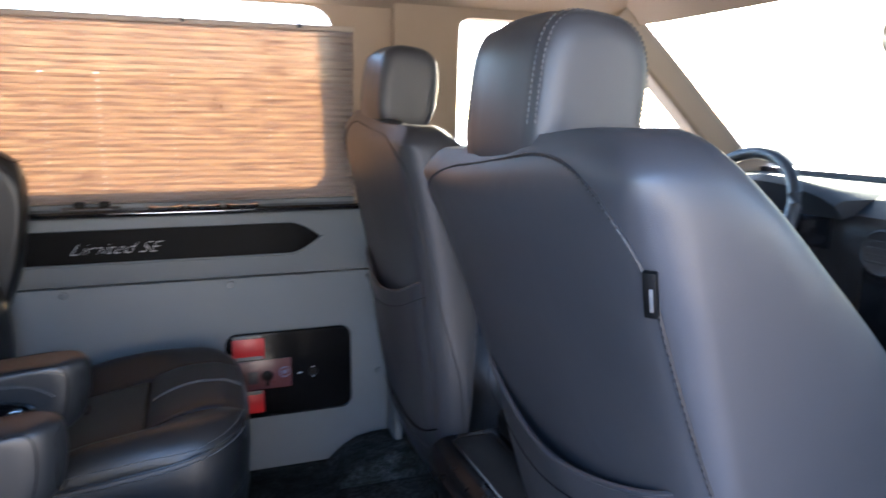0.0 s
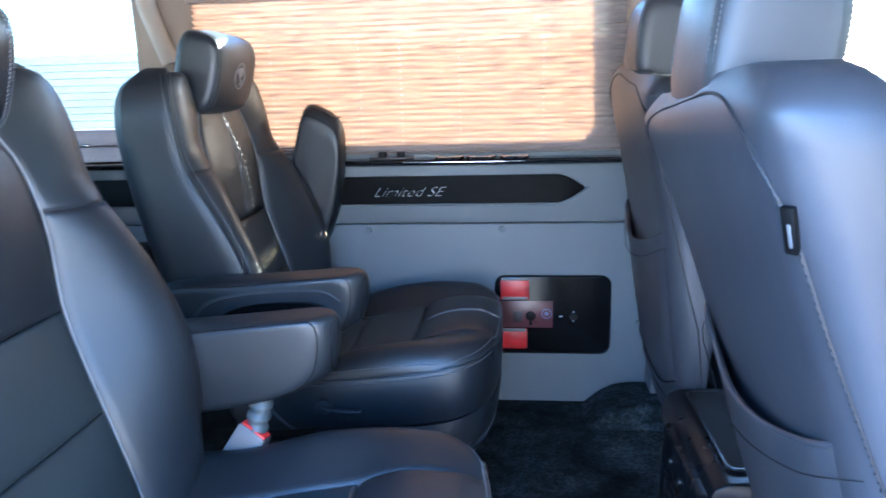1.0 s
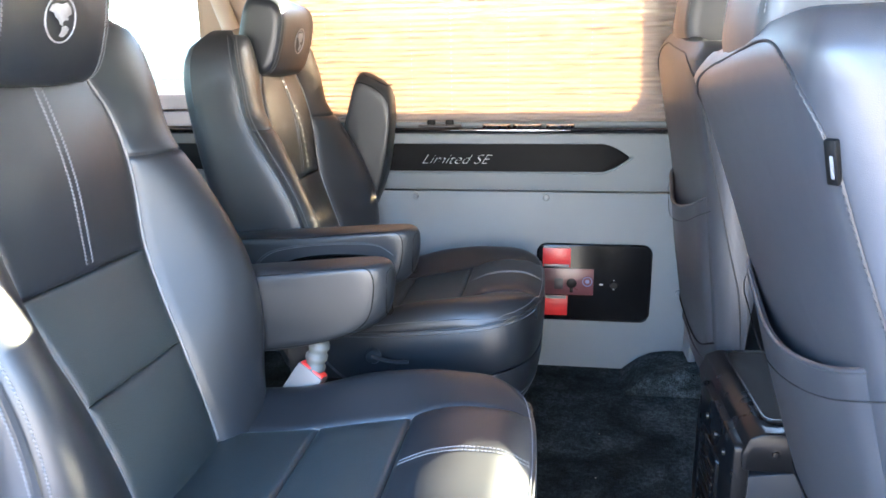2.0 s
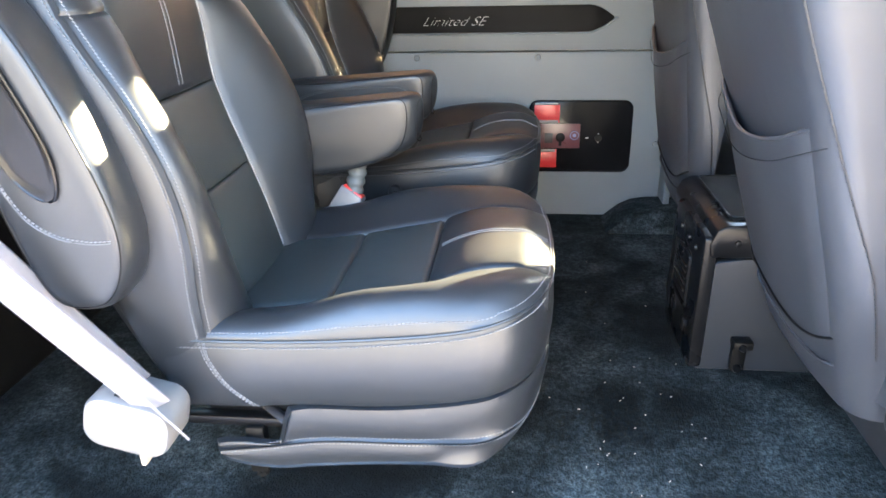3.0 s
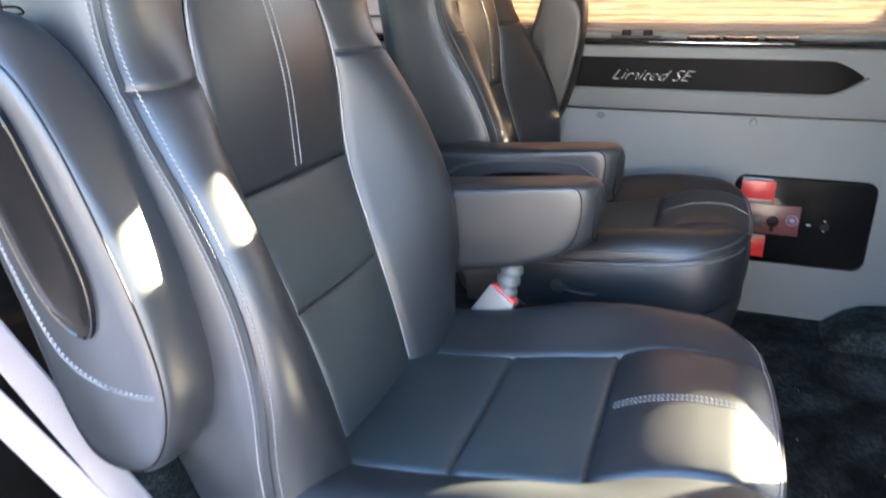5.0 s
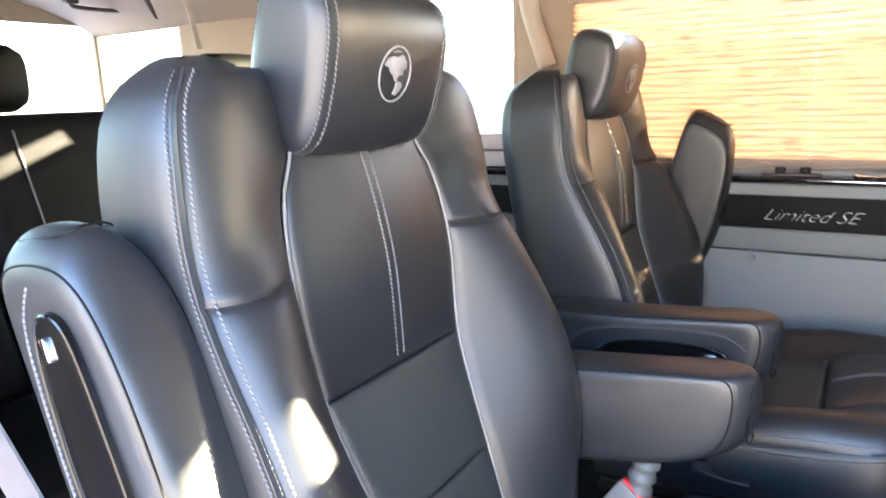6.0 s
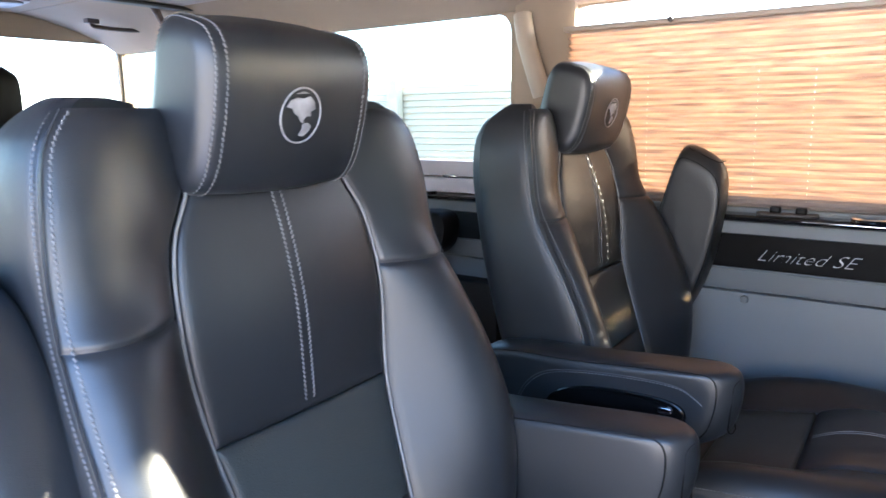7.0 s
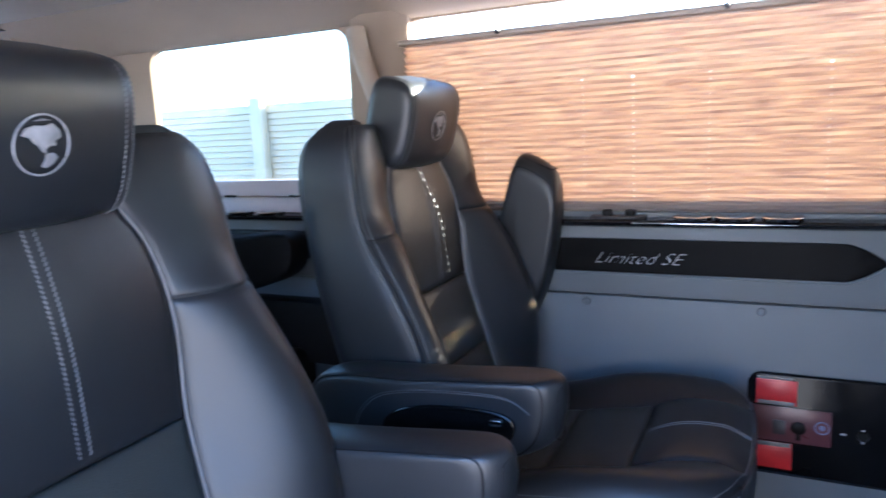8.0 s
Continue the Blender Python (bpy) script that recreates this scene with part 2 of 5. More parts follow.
def spline(points, n):
    """Catmull-Rom through points, n steps per span."""
    pts = [Vector(p) for p in points]
    out = []
    for i in range(len(pts) - 1):
        p0, p1, p2, p3 = pts[max(i - 1, 0)], pts[i], pts[i + 1], pts[min(i + 2, len(pts) - 1)]
        for k in range(n):
            t = k / n
            out.append(0.5 * (2 * p1 + (p2 - p0) * t + (2 * p0 - 5 * p1 + 4 * p2 - p3) * t * t + (3 * p1 - p0 - 3 * p2 + p3) * t ** 3))
    return out + [pts[-1]]


def loop_spline(points, n):
    pts = [Vector(p) for p in points]
    m, out = len(pts), []
    for i in range(m):
        p0, p1, p2, p3 = pts[i - 1], pts[i], pts[(i + 1) % m], pts[(i + 2) % m]
        for k in range(n):
            t = k / n
            out.append(0.5 * (2 * p1 + (p2 - p0) * t + (2 * p0 - 5 * p1 + 4 * p2 - p3) * t * t + (3 * p1 - p0 - 3 * p2 + p3) * t ** 3))
    return out


def tube(points, radius, sides=7, closed=False, flat=1.0):
    """A round cord along a line of points."""
    pts = [Vector(p) for p in points]
    rings = []
    for i, p in enumerate(pts):
        a = pts[i - 1] if (i or closed) else pts[0]
        b = pts[(i + 1) % len(pts)] if (i < len(pts) - 1 or closed) else pts[-1]
        d = (b - a).normalized()
        up = Vector((0, 0, 1)) if abs(d.z) < 0.9 else Vector((1, 0, 0))
        s = d.cross(up).normalized()
        u = s.cross(d)
        rings.append([p + s * math.cos(2 * math.pi * k / sides) * radius + u * math.sin(2 * math.pi * k / sides) * radius * flat for k in range(sides)])
    if closed:
        rings.append(rings[0])
        return loft(rings, cap=False)
    return loft(rings)


def stitches(line, out, pitch=0.0075, length=0.0048, width=0.0016, height=0.0011, slant=0.0):
    """A row of thread stitches along a line; out: which way the surface faces."""
    pts = [Vector(p) for p in line]
    outs = out if callable(out) else (lambda p: Vector(out))
    verts, faces, need, run = [], [], pitch / 2, 0.0
    for a, b in zip(pts, pts[1:]):
        d = b - a
        seg = d.length
        if seg < 1e-7:
            continue
        d = d / seg
        while need <= run + seg:
            c = a + d * (need - run)
            o = outs(c).normalized()
            s = d.cross(o).normalized()
            e = (d + s * slant).normalized()
            w = e.cross(o).normalized()
            base = len(verts)
            for h, k in ((-0.6, 1.0), (1.0, 0.45)):
                for p, q in ((-1, -1), (1, -1), (1, 1), (-1, 1)):
                    verts.append(c + e * p * length / 2 * (k * 0.4 + 0.6) + w * q * width / 2 * k + o * h * height)
            faces += [(base + i, base + (i + 1) % 4, base + 4 + (i + 1) % 4, base + 4 + i) for i in range(4)] + [(base + 4, base + 5, base + 6, base + 7)]
            need += pitch
        run += seg
    return mesh_of(verts, faces)


def clustered(n, e=0.04):
    """Steps from 0 to 1, closer together at both ends."""
    inner = [e + (1 - 2 * e) * i / n for i in range(n + 1)]
    return [0, e * 0.08, e * 0.25, e * 0.55] + inner + [1 - e * 0.55, 1 - e * 0.25, 1 - e * 0.08, 1]


def pad(place, facing, lu, lv, nu=16, nv=16, edge=0.012, sink=0.010, back=0.03, puff=0.004):
    """An upholstered panel: place(u, v) on its face, rounded down at the edges and closed behind."""
    us, vs = clustered(nu, min(0.3, edge / lu * 1.2)), clustered(nv, min(0.3, edge / lv * 1.2))
    rows = []
    for u in us:
        row = []
        for v in vs:
            d = min(min(u, 1 - u) * lu, min(v, 1 - v) * lv) / edge
            k = 1 - math.sqrt(max(0, 1 - (1 - min(1, d)) ** 2))
            dome = puff * math.sin(math.pi * u) ** 0.6 * math.sin(math.pi * v) ** 0.6
            row.append(Vector(place(u, v)) + Vector(facing(u, v)) * (dome - sink * k))
        rows.append(row)
    m, n = len(us), len(vs)
    verts = [v for r in rows for v in r]
    faces = [(i * n + j, i * n + j + 1, (i + 1) * n + j + 1, (i + 1) * n + j) for i in range(m - 1) for j in range(n - 1)]
    border = [(i, 0) for i in range(m)] + [(m - 1, j) for j in range(1, n)] + [(i, n - 1) for i in range(m - 2, -1, -1)] + [(0, j) for j in range(n - 2, 0, -1)]
    base = len(verts)
    for i, j in border:
        verts.append(rows[i][j] - Vector(facing(us[i], vs[j])) * back)
    q = len(border)
    faces += [(border[k][0] * n + border[k][1], border[(k + 1) % q][0] * n + border[(k + 1) % q][1], base + (k + 1) % q, base + k) for k in range(q)]
    faces.append(tuple(base + k for k in range(q)))
    return mesh_of(verts, faces)


def rounded_rect(w, h, r, n=6, cx=0.0, cy=0.0):
    pts = []
    for sx, sy, a0 in ((1, 1, 0), (-1, 1, 90), (-1, -1, 180), (1, -1, 270)):
        for k in range(n + 1):
            a = radians(a0 + 90 * k / n)
            pts.append((cx + sx * (w / 2 - r) + r * math.cos(a), cy + sy * (h / 2 - r) + r * math.sin(a)))
    return pts


def slab(outline, axis, a0, a1, bevel=0.004, dome=0.0):
    """A plate of any outline, from a0 to a1 along an axis, with rounded rims."""
    cx = sum(p[0] for p in outline) / len(outline)
    cy = sum(p[1] for p in outline) / len(outline)

    def put(p, k, a):
        x, y = p
        r = math.hypot(x - cx, y - cy) or 1
        f = max(0.0, (r - k) / r)
        x, y = cx + (x - cx) * f, cy + (y - cy) * f
        return {"x": (a, x, y), "y": (x, a, y), "z": (x, y, a)}[axis]
    s = 1 if a1 > a0 else -1
    steps = [(bevel, a0), (bevel * 0.3, a0 + s * bevel * 0.3), (0, a0 + s * bevel), (0, a1 - s * bevel), (bevel * 0.3, a1 - s * bevel * 0.3), (bevel, a1)]
    rings = [[put(p, k, a) for p in outline] for k, a in steps]
    if dome:
        big = max(math.hypot(p[0] - cx, p[1] - cy) for p in outline)
        for f in (0.25, 0.5, 0.75, 0.93):
            rings.append([put(p, math.hypot(p[0] - cx, p[1] - cy) * f + bevel * (1 - f), a1 + s * dome * math.sin(f * math.pi / 2)) for p in outline])
    return loft(rings)


def lathe(profile, n=20, axis="z", at=(0, 0, 0)):
    """A turned form from (radius, height) pairs."""
    rings = []
    for r, h in profile:
        ring = []
        for k in range(n):
            a = 2 * math.pi * k / n
            p = (r * math.cos(a), r * math.sin(a), h)
            p = {"z": p, "y": (p[0], h, p[1]), "x": (h, p[0], p[1])}[axis]
            ring.append(Vector(p) + Vector(at))
        rings.append(ring)
    return loft(rings)


def written(name, text, size, mat, m, parent=None, shear=0.0, extrude=0.0008, squeeze=1.0, thin=0.0):
    """Raised lettering as a mesh, in the built-in font."""
    cu = bpy.data.curves.new(name, "FONT")
    cu.body, cu.size, cu.shear, cu.extrude, cu.resolution_u, cu.offset = text, size, shear, extrude, 4, thin
    tmp = new(name, cu)
    me = bpy.data.meshes.new_from_object(tmp.evaluated_get(bpy.context.evaluated_depsgraph_get()))
    bpy.data.objects.remove(tmp)
    bpy.data.curves.remove(cu)
    me.name = name
    me.transform(Matrix.Diagonal((squeeze, 1, 1, 1)))
    me.materials.clear()
    me.materials.append(mat)
    ob = new(name, me)
    ob.matrix_local = m
    if parent:
        ob.parent = parent
    return ob


# ---------------------------------------------------------------- the van's shell
WALL_Y, DOOR_Y, CEIL_Z, FLOOR = 1.20, -0.62, 1.44, 0.03


def plate(outer, holes, axis, a0, a1):
    """A flat wall of any outline with openings right through it."""
    def at(p, a):
        return {"x": (a, p[0], p[1]), "y": (p[0], a, p[1]), "z": (p[0], p[1], a)}[axis]
    bm = bmesh.new()
    edges = []
    for ring in (outer, *holes):
        vs = [bm.verts.new(at(p, a0)) for p in ring]
        edges += [bm.edges.new((vs[i], vs[(i + 1) % len(vs)])) for i in range(len(vs))]
    bmesh.ops.triangle_fill(bm, use_beauty=True, use_dissolve=False, edges=edges)
    got = bmesh.ops.extrude_face_region(bm, geom=list(bm.faces))
    move = Vector(at((0, 0), a1)) - Vector(at((0, 0), a0))
    bmesh.ops.translate(bm, vec=move, verts=[g for g in got["geom"] if isinstance(g, bmesh.types.BMVert)])
    return bm


def soft_poly(points, r, n=5):
    """A polygon with rounded corners."""
    out = []
    m = len(points)
    for i in range(m):
        a, b, c = Vector(points[i - 1]), Vector(points[i]), Vector(points[(i + 1) % m])
        p, q = b + (a - b).normalized() * r, b + (c - b).normalized() * r
        for k in range(n + 1):
            t = k / n
            out.append(tuple((1 - t) ** 2 * p + 2 * t * (1 - t) * b + t * t * q))
    return out


def rect(x0, x1, z0, z1):
    return [(x0, z0), (x1, z0), (x1, z1), (x0, z1)]


SIDE_WINDOW = soft_poly(rect(-0.93, 0.278, 0.826, 1.302), 0.08)
REAR_WINDOW = soft_poly(rect(-3.088, -2.55, 0.84, 1.34), 0.02)
QUARTER_WINDOW = soft_poly(rect(-1.86, -1.09, 0.885, 1.305), 0.06)
DOOR_WINDOW = soft_poly([(0.622, 0.88), (1.56, 0.88), (1.12, 1.290), (0.632, 1.290)], 0.035)


def structure(name, bm, mat, label, category, parent=None, smooth=True):
    ob = part(name, bm, mat, parent, smooth=smooth)
    return tagged(ob, label, category, kind="structure")


structure("floor", box(-3.15, 1.75, DOOR_Y + 0.01, 1.34, -0.02, FLOOR), CARPET, "worn blue-black cut-pile carpet on the van floor", "carpet floor", smooth=False)
structure("wall_left_lower", box(-3.1, 0.42, WALL_Y, 1.30, 0.0, 0.588, 0.003), VINYL, "blue-grey vinyl lower wall panel of the van", "wall")
structure("wall_left_band", box(-3.1, 0.425, WALL_Y - 0.006, 1.30, 0.594, 0.762, 0.004), VINYL, "blue-grey vinyl band under the window ledge", "wall")
structure("wall_left_upper", plate(rect(-3.1, 0.44, 0.766, 1.46), [SIDE_WINDOW, QUARTER_WINDOW, REAR_WINDOW], "y", 1.235, 1.254), BEIGE,
          "beige cloth-lined upper wall with three window openings", "wall")
structure("wall_left_front", plate([(0.44, 0.0), (1.95, 0.0), (1.95, 0.86), (1.62, 0.90), (1.19, 1.36), (0.44, 1.46)], [DOOR_WINDOW], "y", 1.205, 1.27), BEIGE,
          "beige front door and pillar trim round the driver window", "wall")
structure("wall_right_front", plate([(0.44, 0.0), (1.95, 0.0), (1.95, 0.86), (1.62, 0.90), (1.19, 1.36), (0.44, 1.46)], [DOOR_WINDOW], "y", DOOR_Y - 0.07, DOOR_Y), BEIGE,
          "beige front passenger door and pillar trim", "wall")
NEAR_QUARTER = soft_poly(rect(-2.95, -1.15, 0.85, 1.33), 0.06)
structure("wall_right_rear", plate(rect(-3.1, -0.98, 0.0, 1.46), [NEAR_QUARTER], "y", DOOR_Y - 0.07, DOOR_Y), BEIGE,
          "beige rear side wall behind the sliding door opening", "wall")
structure("door_header", box(-0.98, 0.44, DOOR_Y - 0.07, DOOR_Y, 1.335, 1.46), BEIGE, "beige header over the open sliding door", "wall")
REAR_GLASS = [soft_poly(rect(-0.57, 0.285, 0.80, 1.345), 0.05), soft_poly(rect(0.315, 1.222, 0.80, 1.345), 0.02)]
structure("wall_rear", plate(rect(-0.69, 1.30, 0.0, 1.46), REAR_GLASS, "x", -3.12, -3.1), BEIGE, "beige rear doors with two windows", "wall")
structure("ceiling", box(-3.17, 1.16, DOOR_Y - 0.07, 1.30, CEIL_Z, CEIL_Z + 0.06), BEIGE, "beige cloth headliner of the van", "ceiling", smooth=False)


def cove(y_wall, s):
    prof = [(0, 1.306), (0.03, 1.316), (0.09, 1.355), (0.20, 1.392), (0.33, 1.425), (0.42, 1.4385), (0.42, 1.46), (-0.03, 1.46), (-0.03, 1.306)]
    return loft([[(x, y_wall + s * p[0], p[1]) for p in prof] for x in (-3.1, -2.2, -1.3, -0.4, 0.5, 1.16)])


structure("trim_cove_left", cove(1.235, -1), BEIGE, "padded beige cove between side wall and headliner", "trim")
header = [(1.02, 1.4385), (1.13, 1.402), (1.225, 1.315), (1.245, 1.292), (1.262, 1.296), (1.262, 1.345), (1.18, 1.43), (1.16, 1.46), (1.02, 1.46)]
structure("trim_windscreen", loft([[(x - 0.05 * ((y - 0.29) / 0.9) ** 2, y, z) for x, z in header] for y in [DOOR_Y + 1.82 * i / 8 for i in range(9)]]), BEIGE, "beige headliner edge over the windscreen", "trim")
structure("trim_cove_right", cove(DOOR_Y, 1), BEIGE, "padded beige cove over the door opening", "trim")
structure("firewall", box(1.75, 1.95, DOOR_Y - 0.07, 1.27, 0.0, 0.86), MATT_BLACK, "dark bulkhead under the windscreen", "wall", smooth=False)


def pane(name, outline, axis, a, label, th=0.004, mat=GLASS):
    ob = structure(name, slab(outline, axis, a, a + th, 0.0005), mat, label, "window")
    ob.visible_shadow = mat is not GLASS
    return ob


pane("window_1", SIDE_WINDOW, "y", 1.243, "clear side window behind a pleated shade")
pane("window_2", QUARTER_WINDOW, "y", 1.243, "lightly tinted rear quarter window", mat=TINTED)
pane("window_9", REAR_WINDOW, "y", 1.243, "lightly tinted rearmost side window", mat=TINTED)
pane("window_3", DOOR_WINDOW, "y", 1.24, "clear driver door window")
pane("window_4", DOOR_WINDOW, "y", DOOR_Y - 0.04, "clear front passenger window")
pane("window_5", NEAR_QUARTER, "y", DOOR_Y - 0.04, "lightly tinted rear side window", mat=TINTED)
pane("window_6", REAR_GLASS[0], "x", -3.112, "clear rear door window")
pane("window_7", REAR_GLASS[1], "x", -3.112, "clear rear door window")
ws = loft([[(1.16, y, 1.42), (1.78, y, 0.87), (1.784, y, 0.874), (1.164, y, 1.424)] for y in (DOOR_Y, -0.2, 0.3, 0.8, 1.21)])
structure("window_8", ws, SCREEN_GLASS, "wide lightly tinted windscreen", "windscreen", smooth=False)
# the bar between the driver window and its small corner pane
structure("window_bar", box(1.03, 1.048, 1.21, 1.25, 0.87, 1.285, 0.003), RUBBER, "black upright bar in the driver window", "window bar")
for y, n in ((1.20, "trim_pillar_left"), (DOOR_Y + 0.0, "trim_pillar_right")):
    s = -1 if y > 0 else 1
    rings = [[(x + dx, y + s * dy, z + dz) for dx, dz, dy in ((-0.050, -0.062, 0.0), (-0.028, -0.030, 0.030), (0.0, -0.014, 0.034), (0.012, 0.0, 0.0), (0.0, -0.03, -0.02))]
             for x, z in ((1.165, 1.36), (1.28, 1.262), (1.40, 1.155), (1.52, 1.045), (1.66, 0.915))]
    structure(n, loft(rings), BEIGE_PLASTIC, "pale beige windscreen pillar cover", "pillar")
# the body outside
structure("body_roof", box(-3.2, 1.18, DOOR_Y - 0.09, 1.33, 1.505, 1.56, 0.02), PAINT, "silver van roof skin", "roof")
structure("body_sill", box(-3.15, 1.9, DOOR_Y - 0.07, DOOR_Y + 0.005, -0.28, -0.004), MATT_BLACK, "dark door sill of the van", "sill")

# rear pillar between the shade and the quarter window, with its belt guide
pl = loft([[(x, y, z) for x, y in ((-1.075, 1.235), (-1.06, 1.205), (-1.0, 1.185), (-0.92, 1.19), (-0.885, 1.215), (-0.885, 1.235))] for z in (0.80, 0.95, 1.1, 1.25, 1.325)])
structure("trim_pillar_rear", pl, BEIGE, "beige pillar cover between two side windows", "pillar")
guide = thing("belt_guide", "beige shoulder belt cover sloping down the rear pillar", "belt guide", (0, 0, 0))
part("cover", tube(spline([(-1.015, 1.165, 1.285), (-1.0, 1.158, 1.22), (-0.975, 1.16, 1.14), (-0.955, 1.17, 1.07)], 6), 0.026, 10), BEIGE_PLASTIC, guide)
hump = [(0.17, 0.0), (0.20, 0.012), (0.235, 0.045), (0.27, 0.075), (0.31, 0.096), (0.36, 0.105), (0.44, 0.108), (0.95, 0.11), (0.95, 0.0)]
structure("floor_hump", slab(hump, "y", 1.19, 1.02, 0.012), CARPET, "carpeted hump against the side wall", "floor hump")
structure("panel_end", box(0.408, 0.428, 1.10, 1.198, 0.085, 0.315, 0.004), VINYL, "pale end cover of the side wall panel", "trim")
structure("panel_front", box(0.43, 1.2, 1.17, 1.205, 0.0, 0.80, 0.004), VINYL_DARK, "dark lower trim of the driver door", "trim")

# window shade with its rails and cords
shade = thing("pleated_shade", "sheer peach pleated window shade, drawn down", "window shade")
CORD_X = (-0.68, -0.42, -0.3015, -0.134, 0.102)
SHADE_X = sorted([-0.905 + 1.228 * i / 60 for i in range(61)] + [v for c in CORD_X for v in (c - (0.0009 if c == -0.3015 else 0.0005), c + (0.0009 if c == -0.3015 else 0.0005))])
zs, pitch, rows = 0.795, 0.0165, []
while zs < 1.230:
    k = (zs - 0.79) / 0.46
    for dz, dy in ((0, 0.0), (pitch / 4, -0.0035), (pitch / 2, -0.007), (pitch * 0.75, -0.0035)):
        z, y = zs + dz, 1.226 - 0.018 * k + dy
        rows.append([(x, y + 0.0012 * math.sin(x * 31 + z * 50), z + 0.0012 * math.sin(x * 9 + zs * 300)) for x in SHADE_X])
    zs += pitch
cloth = loft(rows, cap=False, closed=False)
cloth.faces.ensure_lookup_table()
# small cord holes, one in each pleat
cloth.normal_update()
holes = [f for f in cloth.faces if any(abs(f.calc_center_median().x - c) < 0.0006 for c in CORD_X) and f.calc_center_median().z < 1.12 and ((f.calc_center_median().z - 0.795) / pitch) % 1 < 0.25]
bmesh.ops.delete(cloth, geom=holes, context="FACES_ONLY")
pleats = part("pleats", cloth, SHADE, shade, smooth=False)
part("head_rail", box(-0.905, 0.323, 1.185, 1.222, 1.232, 1.246, 0.003), BEIGE_PLASTIC, shade)
part("bottom_rail", box(-0.905, 0.323, 1.212, 1.232, 0.779, 0.795, 0.003), VINYL, shade)
for x in (-0.62, -0.10, 0.18):
    part("knob", lathe([(0.001, 1.172), (0.006, 1.173), (0.007, 1.18), (0.005, 1.186)], 10, "y", (x, 0, 1.241)), MATT_BLACK, shade)

# ledge under the shade, with switches and cup holders
ledge = thing("window_ledge", "gloss black ledge with chrome cup holders", "ledge")
prof = [(1.234, 0.764), (1.176, 0.764), (1.170, 0.768), (1.168, 0.776), (1.172, 0.781), (1.20, 0.783), (1.234, 0.783)]
part("shelf", loft([[(x, y, z) for y, z in prof] for x in (-3.05, -2.0, -1.0, 0.0, 0.43)]), GLOSS_BLACK, ledge)
for i, x in enumerate((-0.165, -0.075, 0.02)):
    part("cup_ring", lathe([(0.030, 0.783), (0.041, 0.783), (0.043, 0.789), (0.040, 0.792), (0.034, 0.790), (0.031, 0.786)], 28, "z", (x, 1.192 - 0.0, 0)), CHROME, ledge)
sw = part("switch_plate", slab(rounded_rect(0.13, 0.05, 0.02, 5, -0.335, 1.196), "z", 0.783, 0.789, 0.002), MATT_BLACK, ledge)
for x in (-0.36, -0.305):
    part("switch", slab(rounded_rect(0.024, 0.02, 0.006, 4, x, 1.196), "z", 0.787, 0.803, 0.003), RUBBER, sw)
part("bright_line", box(-0.30, 0.05, 1.1665, 1.170, 0.7725, 0.7755, 0.001), CHROME, ledge)
for x in (-1.62, -1.50, -1.38):
    part("cup_ring", lathe([(0.030, 0.783), (0.041, 0.783), (0.043, 0.789), (0.040, 0.792), (0.034, 0.790), (0.031, 0.786)], 24, "z", (x, 1.195, 0)), CHROME, ledge)
rail = structure("window_rail", box(-1.88, -1.085, 1.19, 1.236, 0.838, 0.885, 0.004), RAIL_GREY, "pale grey rail under the quarter window", "trim")
structure("window_rail_low", box(-1.88, -1.085, 1.205, 1.236, 0.786, 0.832, 0.004), RAIL_GREY, "pale grey panel under the quarter window", "trim")
for x in (-1.55, -1.3):
    part("latch", box(x, x + 0.05, 1.182, 1.192, 0.834, 0.842, 0.002), CHROME, rail)

# dark strip with its lettering
strip = thing("badge_strip", "black leather strip with pointed end, silver lettering", "trim strip")
line = [(-1.75, 0.652), (0.150, 0.652), (0.185, 0.668), (0.223, 0.694), (0.185, 0.719), (0.150, 0.733), (-1.75, 0.733)]
part("leather_strip", slab(soft_poly(line, 0.012, 4), "y", WALL_Y - 0.004, WALL_Y - 0.016, 0.004), STRIP, strip)
part("lower_bead", tube([(x, WALL_Y - 0.010, 0.6475) for x in (-1.75, -0.8, 0.0, 0.15)] + [(0.19, WALL_Y - 0.010, 0.664), (0.23, WALL_Y - 0.010, 0.694)], 0.004, 8), VINYL, strip)
written("lettering", "Limited SE", 0.041, SILVER_TEXT, pose(-0.393, WALL_Y - 0.0165, 0.674, 90, 0, 0), strip, shear=0.6, squeeze=1.16, thin=-0.0011)
# a second strip beside the rear seat has lettering too
for x in (-0.414, -0.016, 0.36):
    cap = tagged(part("screw_cap", lathe([(0.001, 1.194), (0.008, 1.1945), (0.010, 1.198), (0.010, 1.202)], 14, "y", (x, 0, 0.572)), VINYL),
                 "small round grey screw cap on the wall panel", "screw cap", "screw caps")
tagged(part("screw_cap", lathe([(0.001, 1.194), (0.008, 1.1945), (0.010, 1.198), (0.010, 1.202)], 14, "y", (0.385, 0, 0.285)), VINYL),
       "small round grey screw cap near the panel end", "screw cap", "screw caps")

